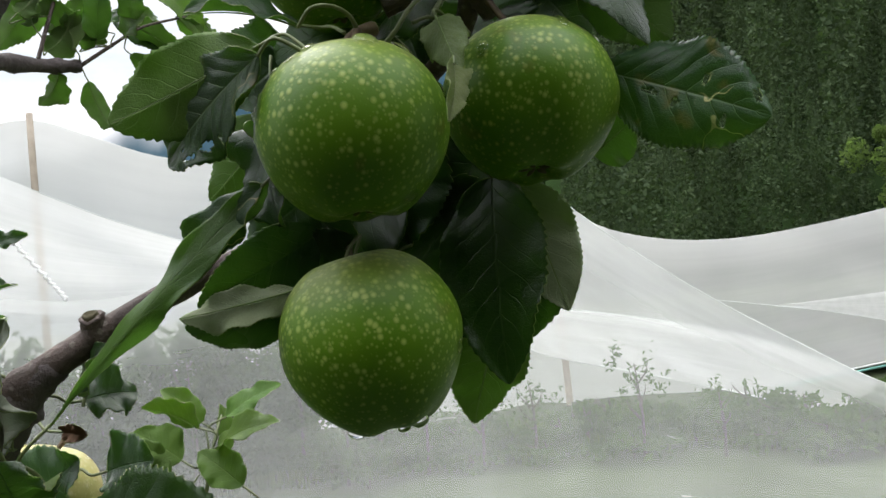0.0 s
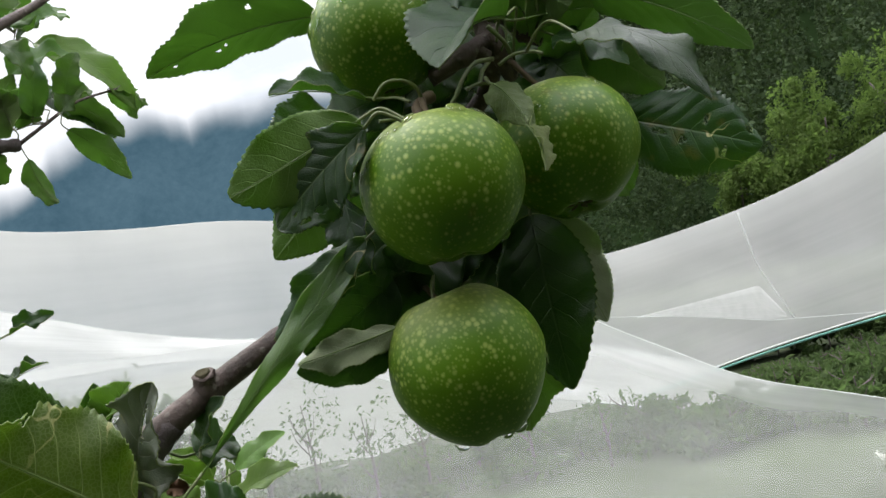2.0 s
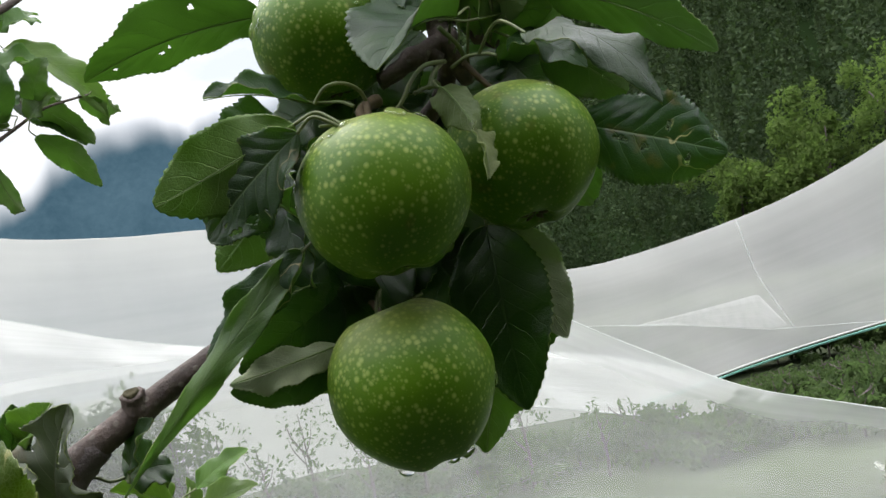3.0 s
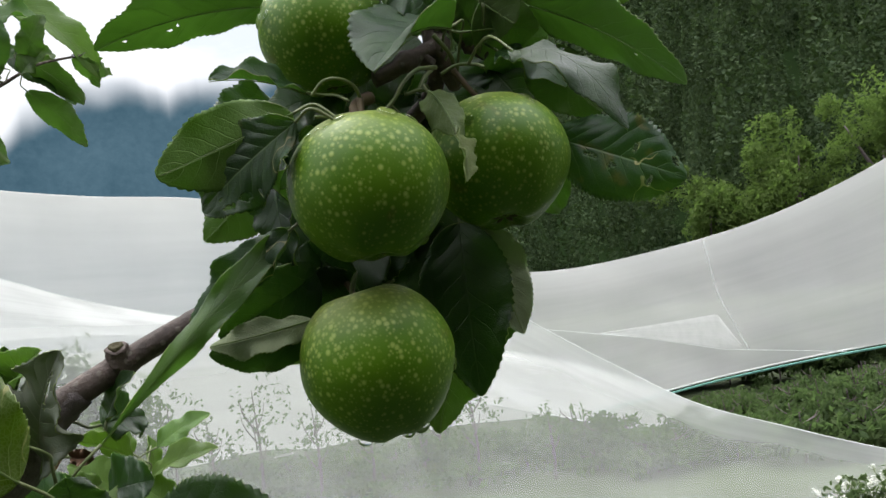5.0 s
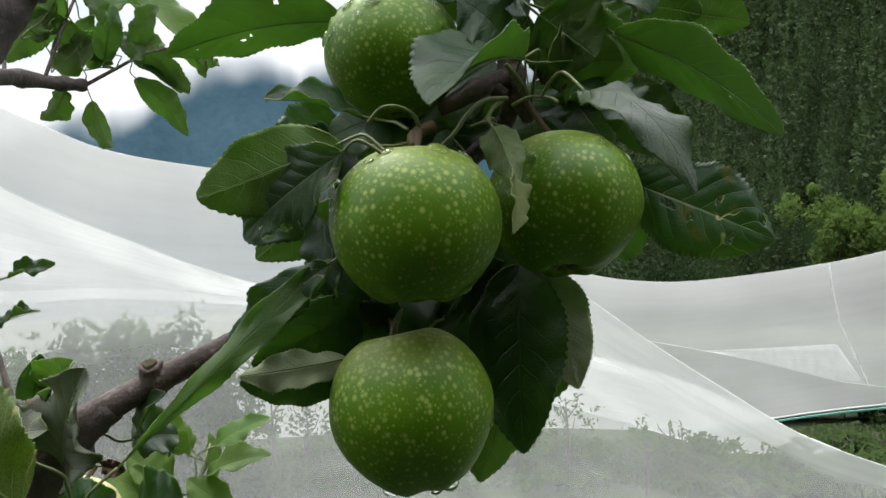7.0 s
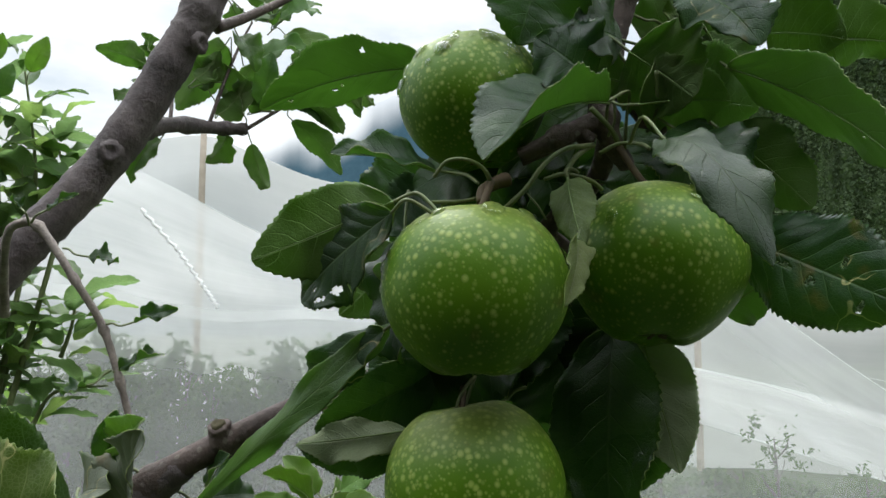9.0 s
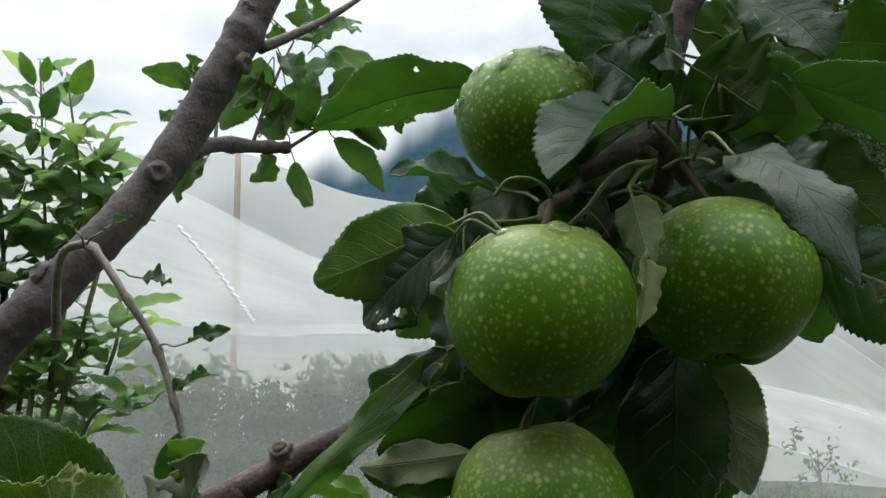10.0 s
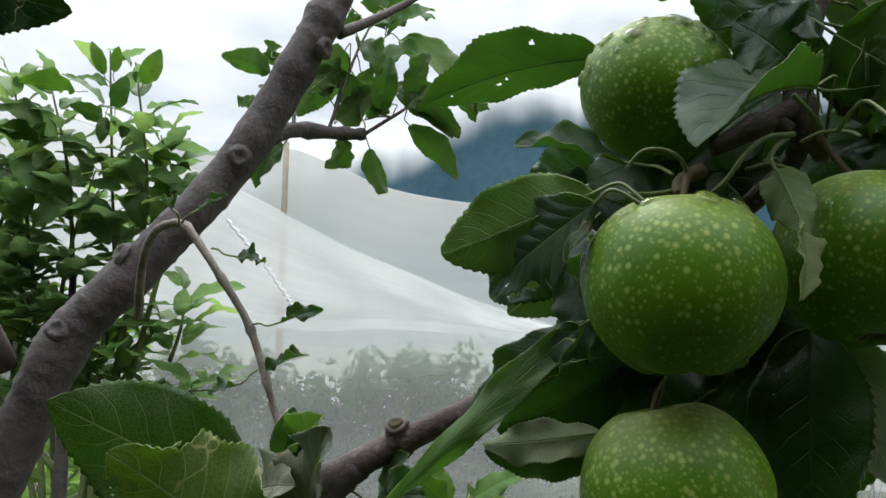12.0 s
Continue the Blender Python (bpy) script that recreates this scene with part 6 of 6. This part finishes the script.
leaf(twig, (-0.3047, 0.5102, 1.5126), (-0.3242, 0.5113, 1.5061), (0.2, -0.5, 0.8), 0.012, fold=0.70, bend=0.30, wave=0.22, twist=1.2, to=(-0.2934, 0.5191, 1.5225), n=30, m=4)
leaf(twig, (-0.3266, 0.4914, 1.6262), (-0.3102, 0.4993, 1.6380), (0.1, -0.8, 0.5), 0.007, fold=0.90, bend=0.30, wave=0.22, twist=-1.5, to=(-0.3406, 0.4960, 1.6186), n=30, m=4)
leaf(twig, (-0.3428, 0.4873, 1.6267), (-0.3527, 0.4891, 1.6340), (0.0, -0.4, 0.9), 0.01, fold=0.80, bend=0.30, wave=0.22, twist=1.0, to=(-0.3420, 0.4959, 1.6167), n=30, m=4)

part("side_branch", tube([(-0.6100, 0.6500, 1.5200), (-0.5400, 0.4700, 1.6500)] + [(-0.4637, 0.3795, 1.7561), (-0.4250, 0.3872, 1.7732), (-0.3864, 0.3953, 1.7869), (-0.3508, 0.4014, 1.8105)], (0.014, 0.0135, 0.013, 0.013, 0.0125, 0.012), 6, 14, 0.05, 13), BARK, limb, "dark branch passing overhead")


# ---- the leafy neighbouring tree ----
shoots = thing("young_apple_tree", "leafy young apple tree with upright shoots", "tree")
part("trunk", tube([(-1.08, 1.36, -0.5), (-1.06, 1.34, 0.5), (-1.06, 1.33, 1.2), (-1.06, 1.33, 1.66)], (0.02, 0.018, 0.014, 0.006), 8, 12, 0.05, 15), BARK_OLD, shoots)
for k, q in enumerate(((-0.99, 1.35, 1.68), (-0.935, 1.352, 1.75), (-1.13, 1.315, 1.645), (-0.89, 1.365, 1.73), (-1.17, 1.32, 1.50), (-0.994, 1.373, 1.443), (-1.103, 1.345, 1.452), (-0.945, 1.392, 1.383), (-1.25, 1.297, 1.54))):
    part("side_branch", tube([(-1.06, 1.335, 0.9 + 0.05 * k), ((q[0] - 1.06) / 2, (q[1] + 1.335) / 2, (q[2] + 0.95 + 0.05 * k) / 2 - 0.05), q], (0.007, 0.006, 0.0045), 6, 8, 0.05, 80 + k), STALK, shoots)
unit = []
for k, (fo, be) in enumerate(((0.25, 0.5), (0.45, 0.3), (0.1, 0.7), (0.35, 0.15))):
    v, f, uv, rib = blade_data(0.46, fo, be, 0.0, 0.06, 0.2, 300 + k, (), 30, 4)
    ob = part("leaf", (v, f), [LEAF_SHOOT if k != 2 else LEAF_YOUNG], shoots)
    with_uv(ob, uv)
    unit.append(ob.data)
    bpy.data.objects.remove(ob)


def shoot(points, count, seed, size=0.095):
    rng = np.random.RandomState(seed)
    path = spline(points, 12)
    part("shoot_stem", tube(points, (0.0045, 0.0032, 0.0014), 6, 8, 0.05, seed), STALK, shoots)
    for k in range(count):
        t = (k + rng.uniform(0, 0.8)) / count
        p = Vector(path[int(t * (len(path) - 1))])
        a = k * 2.4 + rng.uniform(-0.4, 0.4)
        out = Vector((math.cos(a), math.sin(a), rng.uniform(-0.1, 0.55) + 0.5 * (t > 0.85))).normalized()
        ln = size * rng.uniform(0.7, 1.25) * (0.65 if t > 0.9 else 1)
        ob = new("leaf", unit[rng.randint(4)])
        ob.parent = shoots
        start = p + out * 0.015
        ob.matrix_local = place(start, start + out * ln, (rng.uniform(-0.4, 0.4), rng.uniform(-0.4, 0.4), 1))


shoot([(-0.9860, 1.3476, 1.6767), (-0.9898, 1.3358, 1.7682), (-0.9911, 1.3009, 2.0634)], 30, 400)
shoot([(-0.9354, 1.3518, 1.7487), (-0.9291, 1.3414, 1.8506), (-0.9466, 1.3143, 2.0437)], 26, 401)
shoot([(-1.1306, 1.3152, 1.6438), (-1.1482, 1.2893, 1.8268), (-1.1607, 1.2635, 2.0200)], 34, 402)
shoot([(-1.0607, 1.3302, 1.6653), (-1.0684, 1.3068, 1.8484), (-1.0963, 1.2819, 2.0007)], 32, 403)
shoot([(-0.8909, 1.3652, 1.7291), (-0.8798, 1.3572, 1.8209), (-0.9035, 1.3405, 1.9121)], 22, 404)
shoot([(-1.1721, 1.3216, 1.5007), (-1.1803, 1.3029, 1.6431), (-1.2169, 1.2639, 1.8969)], 38, 405)
shoot([(-0.9939, 1.3731, 1.4424), (-0.9630, 1.3712, 1.5244), (-0.8628, 1.3889, 1.5870)], 20, 406)
shoot([(-1.1032, 1.3447, 1.4509), (-1.1313, 1.3222, 1.5828), (-1.1700, 1.3019, 1.6738)], 34, 407)
shoot([(-0.9449, 1.3924, 1.3821), (-0.9044, 1.3953, 1.4439), (-0.8148, 1.4164, 1.4555)], 18, 408)
shoot([(-1.2512, 1.2972, 1.5401), (-1.2685, 1.2690, 1.7434), (-1.3047, 1.2265, 2.0279)], 38, 409)
shoot([(-1.1339, 1.3455, 1.3791), (-1.0833, 1.3497, 1.4512), (-1.0026, 1.3590, 1.5441)], 24, 410)
shoot([(-1.1831, 1.3285, 1.4191), (-1.1517, 1.3219, 1.5417), (-1.1010, 1.3250, 1.6240)], 26, 411)
shoot([(-1.0436, 1.3607, 1.4417), (-1.0225, 1.3540, 1.5438), (-0.9913, 1.3498, 1.6461)], 24, 412)
shoot([(-0.8937, 1.3908, 1.5051), (-0.8730, 1.3888, 1.5665), (-0.8621, 1.3819, 1.6481)], 16, 413)
shoot([(-1.2106, 1.3001, 1.6019), (-1.1890, 1.2888, 1.7447), (-1.1275, 1.2873, 1.8882)], 30, 414)
shoot([(-1.0916, 1.3321, 1.5834), (-1.0599, 1.3232, 1.7264), (-1.0186, 1.3191, 1.8492)], 26, 415)
leaf(shoots, (-0.9674, 1.2558, 2.0028), (-0.9815, 1.2355, 2.0565), (0.5329, -0.8404, 0.0984), 0.024, n=30, m=4, top=LEAF_YOUNG, bend=0.5)
leaf(shoots, (-0.9509, 1.2594, 2.0077), (-0.9359, 1.2480, 2.0487), (-0.5053, 0.7629, 0.4033), 0.022, n=30, m=4, top=LEAF_YOUNG, bend=0.5)
leaf(shoots, (-0.9015, 1.2744, 1.9880), (-0.8654, 1.2664, 2.0448), (0.6939, -0.7130, 0.1006), 0.036, n=30, m=4, top=LEAF_YOUNG, bend=0.5)
leaf(shoots, (-0.8876, 1.2841, 1.9358), (-0.8030, 1.2934, 1.9509), (0.1037, -0.4103, 0.9060), 0.03, n=30, m=4, top=LEAF_SHOOT, bend=0.5)
leaf(shoots, (-0.9612, 1.2598, 1.9831), (-1.0081, 1.2362, 1.9938), (0.1533, -0.6049, 0.7814), 0.03, n=30, m=4, top=LEAF_YOUNG, bend=0.5)
leaf(shoots, (-0.9478, 1.2676, 1.9456), (-0.9220, 1.2576, 1.9978), (0.4398, -0.8980, -0.0100), 0.036, n=30, m=4, top=LEAF_SHOOT, bend=0.5)
leaf(shoots, (-0.9705, 1.2644, 1.9240), (-1.0209, 1.2386, 1.9459), (-0.0033, 0.8568, 0.5156), 0.034, n=30, m=4, top=LEAF_SHOOT, bend=0.5)
leaf(shoots, (-0.9837, 1.2679, 1.8668), (-1.0464, 1.2393, 1.8861), (0.1146, -0.4529, 0.8842), 0.028, n=30, m=4, top=LEAF_SHOOT, bend=0.5)
leaf(shoots, (-0.9844, 1.2709, 1.8402), (-1.0461, 1.2419, 1.8646), (0.1146, -0.4529, 0.8842), 0.028, n=30, m=4, top=LEAF_SHOOT, bend=0.5)
leaf(shoots, (-0.9666, 1.2649, 1.9289), (-0.9692, 1.2596, 1.8803), (0.5329, -0.8404, 0.0984), 0.024, n=30, m=4, top=LEAF_SHOOT, bend=0.5)
leaf(shoots, (-0.8877, 1.2928, 1.8629), (-0.8177, 1.3035, 1.8354), (-0.1063, 0.4156, 0.9033), 0.036, n=30, m=4, top=LEAF_SHOOT, bend=0.5)
leaf(shoots, (-0.8942, 1.2944, 1.8353), (-0.8246, 1.3067, 1.7943), (0.2838, -0.6805, 0.6755), 0.036, n=30, m=4, top=LEAF_SHOOT, bend=0.5)
leaf(shoots, (-0.9305, 1.2758, 1.9141), (-0.9327, 1.2677, 1.8901), (0.4358, -0.8774, 0.2008), 0.02, n=30, m=4, top=LEAF_SHOOT, bend=0.5)
leaf(shoots, (-0.9484, 1.2783, 1.8550), (-0.8874, 1.2816, 1.8706), (0.1804, -0.7112, 0.6794), 0.03, n=30, m=4, top=LEAF_SHOOT, bend=0.5)
leaf(shoots, (-0.9402, 1.2863, 1.8058), (-0.9865, 1.2637, 1.8089), (0.3073, -0.7723, 0.5560), 0.034, n=30, m=4, top=LEAF_SHOOT, bend=0.5)
leaf(shoots, (-0.9160, 1.2918, 1.8107), (-0.9026, 1.2938, 1.7355), (0.4358, -0.8955, 0.0904), 0.045, n=30, m=4, top=LEAF_SHOOT, bend=0.5)
leaf(shoots, (-1.0172, 1.2467, 1.9732), (-1.1057, 1.2124, 1.9849), (-0.1383, 0.5418, 0.8290), 0.05, n=30, m=4, top=LEAF_YOUNG, bend=0.5)
leaf(shoots, (-1.0716, 1.2393, 1.9190), (-1.1451, 1.2076, 1.9409), (0.2039, -0.8036, 0.5592), 0.045, n=30, m=4, top=LEAF_SHOOT, bend=0.5)
leaf(shoots, (-1.0772, 1.2414, 1.8894), (-1.1462, 1.2120, 1.9017), (-0.1679, 0.6583, 0.7338), 0.045, n=30, m=4, top=LEAF_SHOOT, bend=0.5)
leaf(shoots, (-1.0643, 1.2512, 1.8352), (-1.0805, 1.2334, 1.8626), (0.5276, -0.7853, 0.3239), 0.04, n=30, m=4, top=LEAF_SHOOT, bend=0.5)
leaf(shoots, (-1.1166, 1.2355, 1.8549), (-1.0636, 1.2471, 1.7844), (0.6039, -0.6653, 0.4390), 0.06, n=30, m=4, top=LEAF_SHOOT, bend=0.5)
leaf(shoots, (-1.0323, 1.2664, 1.7761), (-1.0840, 1.2477, 1.7354), (0.4185, -0.8054, 0.4198), 0.05, n=30, m=4, top=LEAF_SHOOT, bend=0.5)
leaf(shoots, (-0.9557, 1.2870, 1.7663), (-1.0262, 1.2601, 1.7550), (0.2838, -0.6805, 0.6755), 0.045, n=30, m=4, top=LEAF_SHOOT, bend=0.5)
leaf(limb, (-0.3305, 0.9405, 1.9036), (-0.2344, 0.9417, 1.8078), (0.0471, -0.7022, 0.7104), 0.05, to=(-0.3583, 0.9550, 1.9101), top=LEAF_YOUNG, bend=0.6)
leaf(limb, (-0.3322, 0.9352, 1.8467), (-0.2629, 0.9387, 1.7807), (0.0895, -0.8489, 0.5209), 0.042, to=(-0.3628, 0.9602, 1.8562), bend=0.5)
leaf(limb, (-0.4587, 0.3760, 1.7560), (-0.3627, 0.4036, 1.7291), (0.2302, -0.9044, -0.3592), 0.062, to=(-0.4455, 0.3776, 1.7708), fold=0.1, bend=0.2, wave=0.08, form=0.7, top=LEAF_SCARRED, under=LEAF_SCARRED, label='dark leaf hanging from a branch overhead')
# second leaf added behind the dark one so less light comes through it
leaf(limb, (-0.4748, 0.3863, 1.7657), (-0.3779, 0.4143, 1.7374), (0.2302, -0.9044, -0.3592), 0.06, to=(-0.4455, 0.3776, 1.7708), fold=0.1, bend=0.2, form=0.7)
leaf(limb, (-0.3775, 0.3919, 1.7954), (-0.3591, 0.3918, 1.7486), (0.4246, -0.8505, -0.3105), 0.045, to=(-0.3775, 0.3919, 1.7954), fold=0.2)
